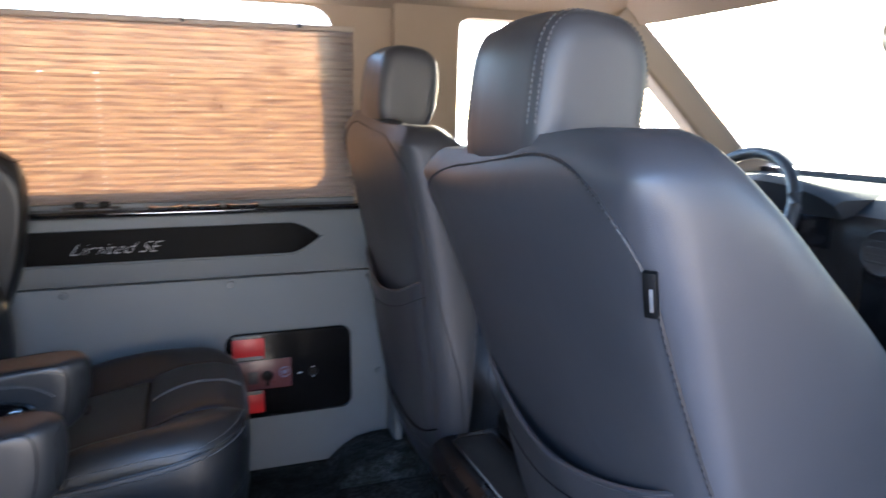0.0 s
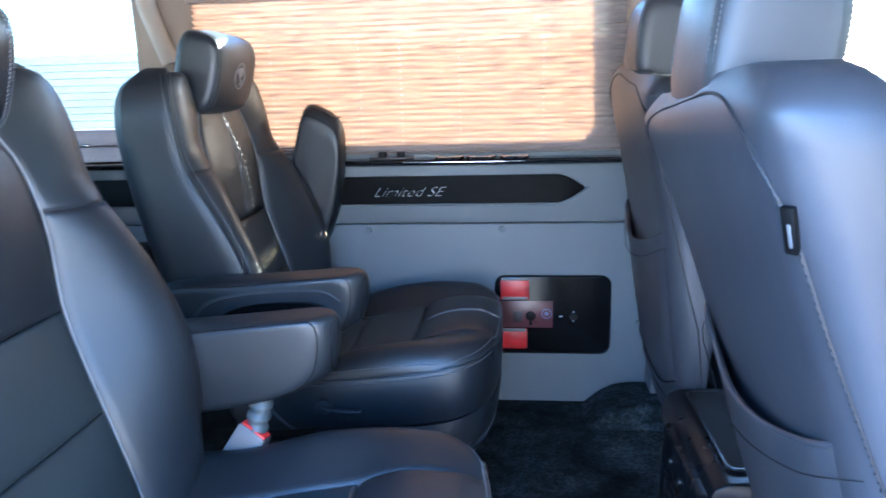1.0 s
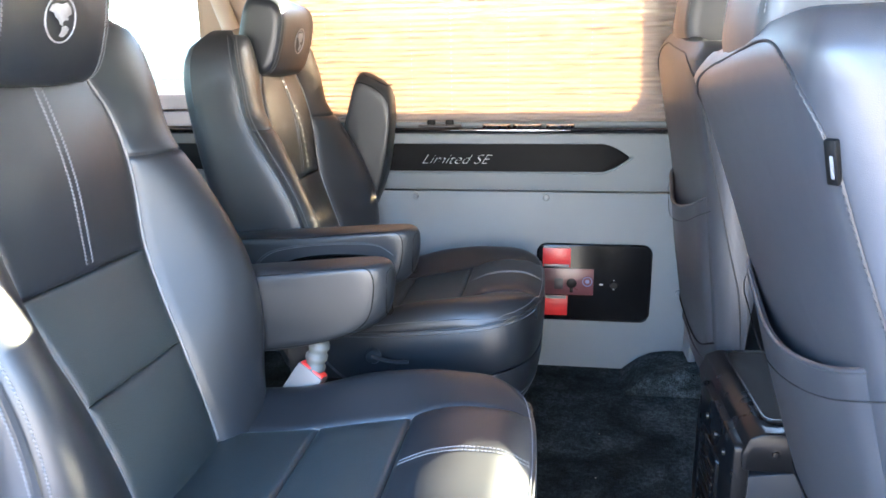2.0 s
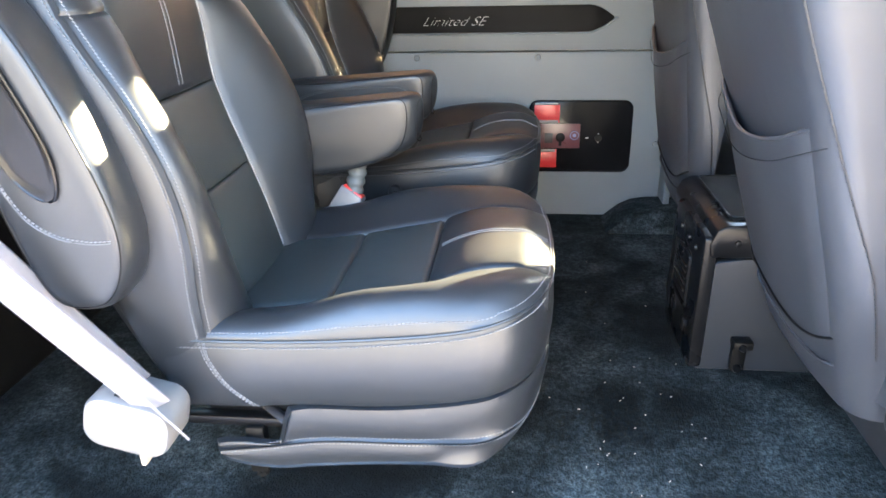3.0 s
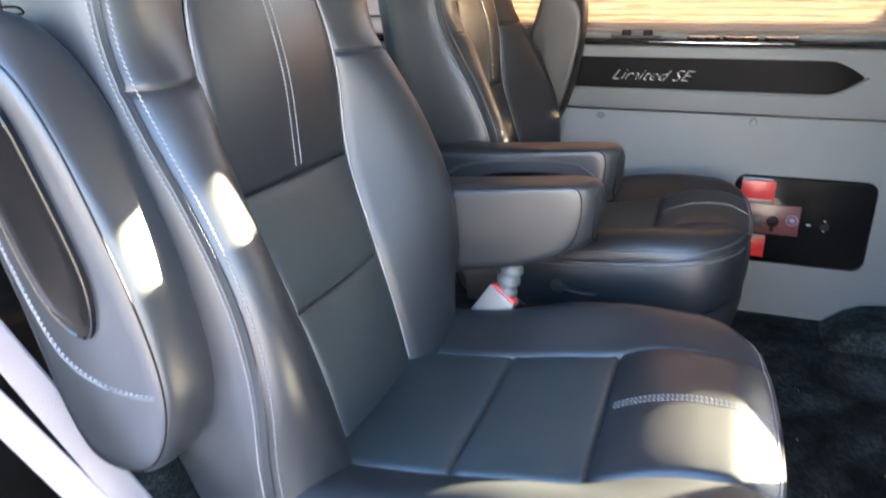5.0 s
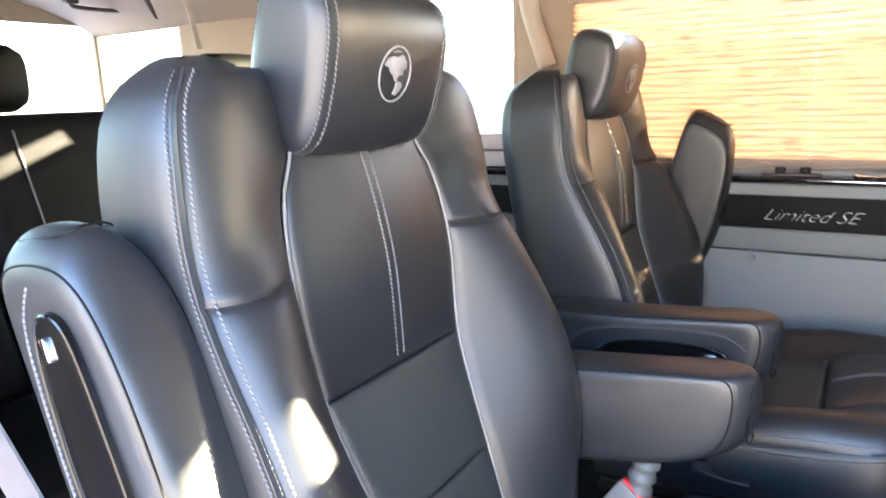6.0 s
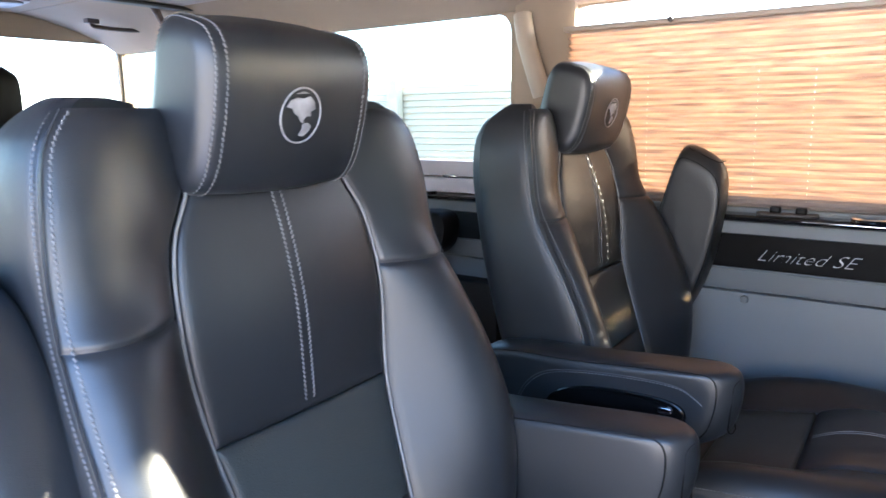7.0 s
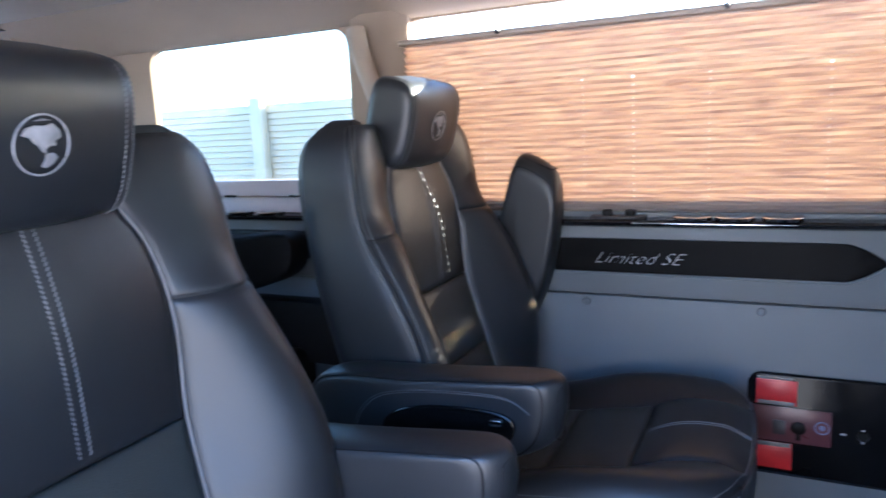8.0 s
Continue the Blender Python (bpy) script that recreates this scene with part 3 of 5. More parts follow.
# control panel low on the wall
ctrl = thing("control_panel", "gloss black wall panel with sockets and painted red reflections", "control panel")
part("panel_plate", slab(rounded_rect(0.335, 0.238, 0.026, 6, 0.131, 0.311), "y", WALL_Y - 0.001, WALL_Y - 0.008, 0.003), PANEL_BLACK, ctrl)
part("panel_rim", tube([(x, WALL_Y - 0.006, z) for x, z in rounded_rect(0.337, 0.240, 0.027, 8, 0.131, 0.311)], 0.003, 6, closed=True), PANEL_BLACK, ctrl)
# red and white reflections in the polished panel, painted as thin flat plates
for z0, z1, x1, zs in ((0.359, 0.418, 0.062, (0.359, 0.368)), (0.204, 0.268, 0.056, (0.258, 0.268))):
    c = part("red_reflection", box(-0.022, x1, WALL_Y - 0.0096, WALL_Y - 0.0078, z0, z1, 0.0005), RED_REFLECTION, ctrl)
    part("white_reflection", box(-0.018, x1 - 0.004, WALL_Y - 0.0103, WALL_Y - 0.0093, *zs, 0.0003), WHITE_PLASTIC, c)
part("white_reflection_edge", box(-0.02, 0.055, WALL_Y - 0.0098, WALL_Y - 0.0078, 0.4195, 0.4245, 0.0005), WHITE_PLASTIC, ctrl)
plate_p = part("socket_plate", box(-0.034, 0.132, WALL_Y - 0.0115, WALL_Y - 0.0075, 0.272, 0.355, 0.001), MAROON, ctrl)
part("mains_socket", slab(rounded_rect(0.027, 0.034, 0.003, 3, 0.028, 0.307), "y", WALL_Y - 0.0112, WALL_Y - 0.0135, 0.0008), MATT_BLACK, plate_p)
part("round_socket", lathe([(0.001, 1.1855), (0.012, 1.186), (0.015, 1.1875), (0.016, 1.190)], 20, "y", (0.067, 0, 0.309)), RUBBER, plate_p)
part("socket_tab", box(0.062, 0.072, 1.1865, 1.190, 0.280, 0.295, 0.001), RUBBER, plate_p)
part("printed_ring", tube([(0.114 + 0.014 * math.cos(a), WALL_Y - 0.0118, 0.316 + 0.014 * math.sin(a)) for a in [2 * math.pi * k / 20 for k in range(20)]], 0.0016, 5, closed=True), BLUE_LED, plate_p)
part("printed_dot", lathe([(0.001, 1.1876), (0.006, 1.1878), (0.0065, 1.189)], 14, "y", (0.114, 0, 0.316)), BLUE_LED, plate_p)
for x, z, w, h in ((0.156, 0.307, 0.011, 0.004), (0.193, 0.321, 0.0045, 0.0045), (0.193, 0.293, 0.0045, 0.0045)):
    part("indicator", slab(rounded_rect(w, h, 0.0019, 3, x, z), "y", WALL_Y - 0.0075, WALL_Y - 0.0095, 0.0006), SILVER_TEXT, ctrl)
part("dial", lathe([(0.001, 1.187), (0.010, 1.1872), (0.012, 1.19), (0.012, 1.193)], 18, "y", (0.193, 0, 0.307)), RUBBER, ctrl)

# ---------------------------------------------------------------- captain chairs
INS_X = curve_of((0.36, -0.535), (0.44, -0.556), (0.532, -0.586), (0.682, -0.640), (0.82, -0.660), (0.93, -0.682), (1.03, -0.705))
COR_X = curve_of((0.25, -0.462), (0.30, -0.502), (0.352, -0.530), (0.42, -0.530), (0.52, -0.524), (0.624, -0.538), (0.726, -0.583), (0.78, -0.616), (0.849, -0.652), (0.944, -0.668), (1.04, -0.687))
REAR_X = curve_of((0.25, -0.622), (0.44, -0.692), (0.61, -0.745), (0.80, -0.795), (0.93, -0.815), (1.0, -0.805), (1.04, -0.775))
INS_W = curve_of((0.36, 0.108), (0.532, 0.116), (0.682, 0.136), (0.80, 0.150), (0.90, 0.138), (0.95, 0.112), (1.04, 0.105))
OUT_W = curve_of((0.25, 0.258), (0.40, 0.274), (0.60, 0.284), (0.75, 0.279), (0.85, 0.270), (0.95, 0.262), (1.0, 0.250), (1.04, 0.230))


def crown(z):
    """How far the shoulders of the chair back round inwards towards the top."""
    t = min(1.0, max(0.0, (z - 0.985) / 0.0555))
    return 0.026 * (1 - math.sqrt(1 - t * t))


def back_face(q, z):
    """Across one side bolster, q from the inner seam (0) to the outer corner (1)."""
    y = lerp(INS_W(z), OUT_W(z), q)
    lift = 0.042 - 0.022 * smooth01((z - 0.78) / 0.10)
    x = lerp(INS_X(z) - 0.004, COR_X(z), smooth01(q)) + lift * math.sin(math.pi * min(1, q * 1.02)) ** 0.7
    return x, y


def facing_of(x, y, z):
    return Vector((x, y, z)).normalized()


def arm_outline():
    pts = [(0.006, 0.058), (0.0, 0.092), (0.018, 0.135), (0.075, 0.150), (0.20, 0.151), (0.33, 0.150), (0.410, 0.1495), (0.434, 0.1465), (0.4435, 0.134), (0.444, 0.110),
           (0.438, 0.080), (0.426, 0.052), (0.402, 0.030), (0.362, 0.014), (0.30, 0.002), (0.20, -0.008), (0.10, 0.000), (0.040, 0.024)]
    return [(p.x, p.y) for p in loop_spline([(a, b, 0) for a, b in pts], 4)]


ARM = arm_outline()


def b_spline(points, n, closed):
    """A smooth cubic that rounds off its control points."""
    pts = [Vector(p) for p in points]
    if not closed:
        pts = [pts[0]] * 2 + pts + [pts[-1]] * 2
    m, res = len(pts), []
    for k in range(m if closed else m - 3):
        a, b, c, d = (pts[(k + i) % m] for i in range(4))
        for q in range(n):
            t = q / n
            res.append(((1 - t) ** 3 * a + (3 * t ** 3 - 6 * t * t + 4) * b + (-3 * t ** 3 + 3 * t * t + 3 * t + 1) * c + t ** 3 * d) / 6)
    return res if closed else res + [pts[-1]]


def armrest(chair, m, out, inset, name="armrest"):
    """A padded arm, rounded all round. m: place of its pivot end; out: +1 or -1, the side of its outer face."""
    cx, cz, h = 0.21, 0.07, 0.041

    def ring(k, a):
        r = []
        for x, z in ARM:
            d = math.hypot(x - cx, z - cz)
            f = max(0.02, (d - k) / d)
            r.append((cx + (x - cx) * f + 0.026 * smooth01((x - 0.34) / 0.09) * (1 - (a / h) ** 2), a, cz + (z - cz) * f))
        return r

    def face_ring(f, y):
        return [(cx + (p[0] - cx) * f, y, cz + (p[2] - cz) * f) for p in ring(0.026, h)]
    half = [ring(-0.001, 0.008), ring(0.0, h - 0.022), ring(0.003, h - 0.008), ring(0.012, h - 0.001), ring(0.026, h + 0.001)] + [face_ring(f, h + 0.004 * (1 - f)) for f in (0.82, 0.55, 0.28, 0.04)]
    flip = lambda r: [(x, -y, z) for x, y, z in r]
    net = [b_spline(r, 3, True) for r in [flip(q) for q in reversed(half)] + half]
    lines = [b_spline([r[i] for r in net], 3, False) for i in range(len(net[0]))]
    rings = [[ln[k] for ln in lines] for k in range(len(lines[0]))]
    arm = part(name, loft(rings), LEATHER, chair)
    arm.matrix_local = m
    outer = [p for r in rings for p in r if p.y * out > 0.3 * h]

    def on_face(x, z):
        q = min(outer, key=lambda p: (p.x - x) ** 2 + (p.z - z) ** 2 - 0.004 * abs(p.y))
        return Vector((x, q.y, z))
    # sewn seam along each upper edge
    for sy in (-1, 1):
        seam = min(rings, key=lambda r: abs(max(p.y * sy for p in r) - (h - 0.0045)))
        part("piping", tube(seam, 0.0012, 6, closed=True), RUBBER, arm, "dark sewn piping")
    cap = [(0.4420 + 0.026 * (1 - (y / h) ** 2) - 3.2 * max(0.0, 0.125 - z) ** 2.2, y, z) for y, z in rounded_rect(2 * h - 0.036, 0.086, 0.014, 5, 0.0, 0.092)]
    part("end_seam", tube(cap, 0.0012, 6, closed=True), RUBBER, arm)
    if inset:
        oval = [(p.x, p.y) for p in loop_spline([(0.16, 0.058, 0), (0.185, 0.090, 0), (0.25, 0.104, 0), (0.34, 0.103, 0), (0.385, 0.092, 0), (0.392, 0.070, 0), (0.37, 0.050, 0), (0.30, 0.040, 0), (0.21, 0.036, 0)], 5)]
        ox, oz = sum(p[0] for p in oval) / len(oval), sum(p[1] for p in oval) / len(oval)
        bowl = [[(ox + (x - ox) * k, out * (h + d), oz + (z - oz) * k) for x, z in oval] for k, d in ((1.03, -0.002), (1.0, 0.0075), (0.97, 0.0075), (0.90, 0.0068), (0.80, 0.0064), (0.60, 0.0062), (0.30, 0.0061), (0.02, 0.0061))]
        part("inset_tray", loft(bowl), TRAY, arm, "gloss black tray in the armrest")
        part("inset_rim", tube([(x, out * (h + 0.0065), z) for x, z in oval], 0.0020, 6, closed=True), TRAY, arm)
        part("release_button", slab(rounded_rect(0.022, 0.010, 0.004, 3, 0.365, 0.084), "y", out * (h + 0.005), out * (h + 0.010), 0.001), CHROME, arm)
        arc = spline([(0.090, 0, 0.016), (0.098, 0, 0.048), (0.118, 0, 0.085), (0.155, 0, 0.113), (0.22, 0, 0.124), (0.31, 0, 0.126), (0.385, 0, 0.120), (0.420, 0, 0.098)], 6)
        arc = [on_face(p.x, p.z) + Vector((0, out * 0.0006, 0)) for p in arc]
        part("stitching", stitches(arc, (0, out, 0), 0.006, 0.0042, 0.0013), THREAD, arm)
        part("seam_line", tube([p + Vector((-0.0030, -0.0008 * out, 0.0030)) for p in arc], 0.0010, 5), DARK_PIPING, arm)
    return arm


def emblem(parent, at, lean):
    """Silver globe sewn on the headrest: a ring with plain land shapes."""
    m = Matrix.Translation(at) @ pose(0, 0, 0, 0, -lean, 0)
    ring = part("emblem_ring", tube([(0.0012, 0.028 * math.cos(a), 0.0295 * math.sin(a)) for a in [2 * math.pi * k / 36 for k in range(36)]], 0.0011, 6, closed=True), SILVER, parent, "silver embroidered ring")
    ring.matrix_local = m
    lands = [[(-0.021, 0.009), (-0.017, 0.016), (-0.008, 0.019), (0.002, 0.018), (0.010, 0.021), (0.018, 0.014), (0.020, 0.007), (0.013, 0.004), (0.015, -0.001), (0.008, -0.001),
              (0.004, -0.005), (0.006, -0.009), (0.001, -0.007), (-0.003, -0.001), (-0.009, 0.002), (-0.012, 0.007)],
             [(0.004, -0.0095), (0.012, -0.008), (0.017, -0.012), (0.013, -0.018), (0.006, -0.023), (0.000, -0.0215), (0.004, -0.015)],
             [(-0.010, 0.0225), (0.004, 0.0235), (0.009, 0.0235), (0.0, 0.0255)]]
    for pts in lands:
        o = part("emblem_land", slab(soft_poly(pts, 0.0015, 3), "x", 0.0, 0.0013, 0.0003), SILVER, ring)
    return ring


def headrest(chair, cx, cz, hd, hh, hw, lean, mat=None, stitch_both=True, front=1, round_end=0.030, power=3.4):
    mat = mat or LEATHER
    c, s = math.cos(radians(lean)), math.sin(radians(lean))

    def prof(k, bulge=0.0):
        r = []
        for i in range(40):
            a = 2 * math.pi * i / 40
            ca, sa = math.cos(a), math.sin(a)
            u = (hd - k) * math.copysign(abs(ca) ** (2 / power), ca)
            w = (hh - k) * math.copysign(abs(sa) ** (2 / power), sa)
            u -= 0.010 * (w / hh) ** 2 * (1 - max(0.0, k) / hd) * (1 if u > 0 else 0)
            r.append((cx + front * (u * c - w * s), cz + u * s * 0 + w * c + u * s))
        return r
    rings = []
    for y, k in ((-hw - 0.0042, hd * 0.97), (-hw - 0.0041, hd * 0.7), (-hw - 0.0036, hd * 0.45), (-hw - 0.0030, 0.0175), (-hw - 0.001, 0.013), (-hw + 0.003, 0.006), (-hw + 0.010, 0.001), (-hw + 0.03, 0.0),
                 (-hw * 0.4, -0.003), (0, -0.004), (hw * 0.4, -0.003), (hw - 0.03, 0.0), (hw - 0.010, 0.001), (hw - 0.003, 0.006), (hw + 0.001, 0.013), (hw + 0.0030, 0.0175), (hw + 0.0036, hd * 0.45), (hw + 0.0041, hd * 0.7), (hw + 0.0042, hd * 0.97)):
        rings.append([(x, y, z) for x, z in prof(k)])
    hr = part("headrest", loft(rings), mat, chair)
    mid = Vector((cx, 0, cz))
    for sy in (-1, 1):
        for off in (0.006, 0.017):
            line = [(x, sy * (hw - off), z) for x, z in prof(-0.0002 if off > 0.01 else 0.0028)]
            line = line[28:] + line[:22] if front > 0 else line
            part("stitching", stitches(line, lambda p: p - Vector((mid.x, p.y, mid.z)), 0.0056, 0.0046, 0.0021, 0.0007, slant=0.45 * sy), DIM_THREAD, hr)
    return hr, prof


def captain_chair(y0, s, group):
    """s = +1: the arm towards -y is raised, the arm towards +y is down; s = -1: the other way round."""
    ch = thing("captain_chair", "charcoal leather captain chair with silver stitching, one armrest raised", "chair", (0, y0, 0), group)

    # backrest shell: sides, back and top
    rings = []
    zs = [0.250, 0.257] + [0.265 + 0.735 * i / 34 for i in range(35)] + [1.008, 1.015, 1.021, 1.026, 1.030, 1.034, 1.037, 1.039, 1.040]
    for z in zs:
        inn = crown(z) + (0.012 if z < 0.252 else 0.004 if z < 0.26 else 0)
        ow, fx, rx = OUT_W(z) - inn, COR_X(z) - inn * 0.6, REAR_X(z) + inn
        fin = INS_X(z) - 0.03
        half = [(fin, 0.0), (fin, INS_W(z) * 0.7), (fin, INS_W(z) + 0.004)]
        half += [(lerp(fin, fx - 0.010, k), lerp(INS_W(z), ow - 0.012, k)) for k in (0.35, 0.7)]
        half += [(fx - 0.004, ow - 0.009), (fx - 0.006, ow - 0.003), (fx - 0.012, ow)]
        half += [(lerp(fx, rx, k), ow + 0.006 * math.sin(math.pi * k)) for k in (0.2, 0.4, 0.6, 0.75)]
        half += [(rx + 0.045 * (1 - math.sin(a)), ow - 0.045 * (1 - math.cos(a))) for a in (0.3, 0.7, 1.1, 1.4)]
        half += [(rx - 0.004, ow * 0.6), (rx - 0.008, ow * 0.3), (rx - 0.010, 0.0)]

        def zz(y):
            dip = 0.10 * smooth01((z - 0.90) / 0.14) * (1 - smooth01((abs(y) - 0.085) / 0.06))
            return z - dip
        ring = [(x, y, zz(y)) for x, y in half] + [(x, -y, zz(y)) for x, y in reversed(half[1:-1])]
        rings.append(ring)
    shell = part("backrest", loft(rings), LEATHER, ch)

    # side bolsters, an upper and a lower one on each side
    for sy in (-1, 1):
        for nm, z0, z1 in (("upper_bolster", 0.8265, 1.030), ("lower_bolster", 0.335, 0.8265)):
            def place(u, v):
                z = lerp(z0, z1, v)
                x, y = back_face(u, z)
                y -= u * crown(z)
                x -= 0.0045 * math.exp(-((z - 0.8265) / 0.003) ** 2) + 0.005 * math.exp(-((u * 0.14) / 0.0035) ** 2) + 0.6 * crown(z) + 0.010 * max(0.0, (z - 1.018) / 0.016) ** 2
                return x, sy * y, z
            def face(u, v):
                return facing_of(1.0, sy * 0.12, 0.32 if z0 > 0.8 and v > 0.9 else 0.22)
            part(nm, pad(place, face, 0.14, z1 - z0, 12, 26 if z0 < 0.8 else 14, edge=0.010, sink=0.0, back=0.03, puff=0.0), LEATHER, ch)
        # pale piping along the inner seam, double stitching along the outer corner
        ps = []
        for i in range(40):
            z = lerp(0.365, 0.955, i / 39)
            ps.append((INS_X(z) + 0.001, sy * (INS_W(z) + 0.0005), z))
        part("piping", tube(ps, 0.0020, 6), PIPING, ch, "pale grey piping")
        for off, dx in ((0.006, 0.0025), (-0.006, -0.012)):
            ln = []
            for i in range(90):
                z = lerp(0.258, 1.028, i / 89)
                q = 1 - off / (OUT_W(z) - INS_W(z)) if off > 0 else 1
                if off > 0:
                    x, y = back_face(q, z)
                    ln.append((x + 0.0006 - 0.6 * crown(z), sy * (y - q * crown(z)), z))
                else:
                    ln.append((COR_X(z) - 0.0125 - 0.6 * crown(z), sy * (OUT_W(z) + 0.0022 - crown(z)), z))
            part("stitching", stitches(ln, (1, sy * 0.4, 0) if off > 0 else (0.1, sy, 0), 0.0056, 0.0046, 0.0021, 0.0007, slant=0.45 * sy), DIM_THREAD, ch)

    # inner panels of the back
    for nm, z0, z1, mt, pf in (("upper_panel", 0.6845, 0.953, LEATHER, 0.012), ("middle_panel", 0.5345, 0.6835, PERF, 0.008), ("lower_panel", 0.350, 0.5335, PERF, 0.008)):
        def place(u, v):
            z = lerp(z0, z1, v)
            w = INS_W(z) - 0.003
            y = lerp(-w, w, u)
            return INS_X(z) + 0.004 - 0.10 * y * y, y, z
        part(nm, pad(place, lambda u, v: facing_of(1, 0, 0.25), 0.28, z1 - z0, 20, 18, edge=0.016, sink=0.0045, back=0.02, puff=pf), mt, ch)
    for sy in (-1, 1):
        ln = []
        for i in range(40):
            v = lerp(0.035, 0.99, i / 39)
            z = lerp(0.686, 0.953, v)
            dome = 0.012 * math.sin(math.pi * (0.5)) ** 0.6 * math.sin(math.pi * v) ** 0.6
            d = min(v, 1 - v) * 0.267 / 0.016
            k = 1 - math.sqrt(max(0, 1 - (1 - min(1, d)) ** 2))
            ln.append(Vector((INS_X(z) + 0.0042, sy * 0.0065 - 0.005, z)) + facing_of(1, 0, 0.25) * (dome - 0.0045 * k))
        part("stitching", stitches(ln, (1, 0, 0.25), 0.0054, 0.0052, 0.0026, 0.0012, slant=0.6 * sy), THREAD, ch)

    # headrest with its emblem
    hr, prof = headrest(ch, -0.678, 1.030, 0.053, 0.088, 0.113, -15, power=4.2)
    hr.location.y = -0.008
    emblem(hr, (-0.6195, -0.006, 1.0215), -15)
    for sy in (-1, 1):
        part("headrest_post", tube([(-0.715, sy * 0.06, 0.90), (-0.712, sy * 0.06, 0.97)], 0.007, 10), CHROME, ch)

    # seat cushion
    panel_z = curve_of((-0.60, 0.350), (-0.50, 0.357), (-0.40, 0.370), (-0.30, 0.388), (-0.22, 0.405), (-0.19, 0.418), (-0.15, 0.431), (-0.10, 0.437), (-0.05, 0.437), (0.0, 0.437))

    def top_z(x):
        return panel_z(x) - 5.4 * max(0.0, x + 0.075) ** 2

    def outline(k=0.0):
        """Half plan from the rear of one side round the front, as (x, y)."""
        pts = [(-0.60, 0.270), (-0.50, 0.277), (-0.38, 0.283), (-0.25, 0.286), (-0.16, 0.284), (-0.105, 0.274), (-0.065, 0.248), (-0.036, 0.200), (-0.018, 0.12), (-0.013, 0.0)]
        half = [(p.x, p.y) for p in spline([(a, b, 0) for a, b in pts], 5)]
        full = half + [(x, -y) for x, y in reversed(half[:-1])]
        return [(x + k * (0.5 if x > -0.1 else 0), y + k * (1 if y > 0.02 else -1 if y < -0.02 else 0)) for x, y in full]

    seam_z = curve_of((-0.60, 0.362), (-0.54, 0.366), (-0.39, 0.375), (-0.27, 0.386), (-0.14, 0.402), (-0.05, 0.419), (-0.01, 0.422))
    low_z = curve_of((-0.60, 0.246), (-0.47, 0.255), (-0.40, 0.264), (-0.27, 0.270), (-0.16, 0.282), (-0.05, 0.297), (-0.01, 0.299))
    half_w = curve_of((-0.60, 0.267), (-0.50, 0.274), (-0.38, 0.280), (-0.25, 0.283), (-0.16, 0.281), (-0.105, 0.271), (-0.065, 0.245), (-0.036, 0.197), (-0.018, 0.118), (-0.014, 0.0))
    front_x = curve_of((0.0, -0.014), (0.118, -0.018), (0.197, -0.036), (0.245, -0.065), (0.271, -0.105), (0.281, -0.16), (0.290, -0.28))

    def inner_w(x):
        return 0.149 - 0.014 * smooth01((x + 0.2) / 0.15)

    def seat_z(x, y):
        """Height of the upholstery: puffed panels, rounded bolsters and narrow sewn creases."""
        a, hw, yi, rim = abs(y), half_w(x), inner_w(x), seam_z(x) + 0.003
        p, rise = ((x + 0.57) / 0.195, 0.006) if x < -0.375 else ((x + 0.375) / 0.16, 0.007) if x < -0.215 else ((x + 0.215) / 0.24, 0.009)
        if a <= yi:
            z = top_z(x) + 0.10 * y * y + rise * math.sin(math.pi * min(1, max(0, p))) ** 0.5 * (1 - (a / yi) ** 6)
            z -= sum(0.006 * math.exp(-((x - q) / 0.0036) ** 2) for q in (-0.375, -0.215))
        else:
            t = min(1.0, (a - yi) / max(0.002, hw - yi))
            drop = 0.33 * max(0.0, 0.447 - 0.155 * max(0.0, -0.10 - x) - panel_z(x))
            z = lerp(top_z(x) + 0.10 * yi * yi, rim, t) + (drop + 0.041 * (1 - 0.5 * smooth01((x + 0.23) / 0.2) - 0.62 * smooth01((-0.28 - x) / 0.18))) * max(0, math.sin(math.pi * t ** 1.75)) ** 0.62
        z -= 0.005 * math.exp(-((a - yi) / 0.0036) ** 2) * (1 - smooth01((x + 0.10) / 0.06))
        d = min(1.0, max(0.0, front_x(a) - x) / 0.055)
        return rim + (z - rim) * math.sqrt(max(0.0, 1 - (1 - d) ** 2))

    def seat_piece(nm, x0, x1, side, mt):
        def place(u, v):
            x = lerp(x0, x1, v)
            yi, hw = min(inner_w(x), half_w(x)), max(half_w(x), 0.0)
            y = lerp(-yi, yi, u) if not side else side * lerp(yi, max(yi, hw), u)
            return x, y, seat_z(x, y)
        wide = 0.28 if not side else 0.14
        part(nm, pad(place, lambda u, v: Vector((0, 0, 1)), wide, x1 - x0, 22, 22 if not side else 50, edge=0.010, sink=0.0, back=0.035, puff=0.0), mt, ch)

    for sy in (-1, 1):
        seat_piece("seat_bolster", -0.570, -0.0198, sy, LEATHER)
    for nm, x0, x1, mt in (("seat_panel_rear", -0.570, -0.375, PERF), ("seat_panel_middle", -0.375, -0.215, PERF), ("seat_panel_front", -0.215, -0.0142, LEATHER)):
        seat_piece(nm, x0, x1, 0, mt)
    for y in (-0.0045, 0.0045):
        part("stitching", stitches([(x, y, seat_z(x, y) + 0.0003) for x in [lerp(-0.206, -0.020, i / 30) for i in range(31)]], (0.1, 0, 1), 0.0056, 0.0042, 0.0014, 0.0010), THREAD, ch)
    for sy in (-1, 1):
        ps = [(x, sy * inner_w(x), seat_z(x, sy * inner_w(x)) + 0.0020) for x in [lerp(-0.55, -0.215, i / 30) for i in range(31)]]
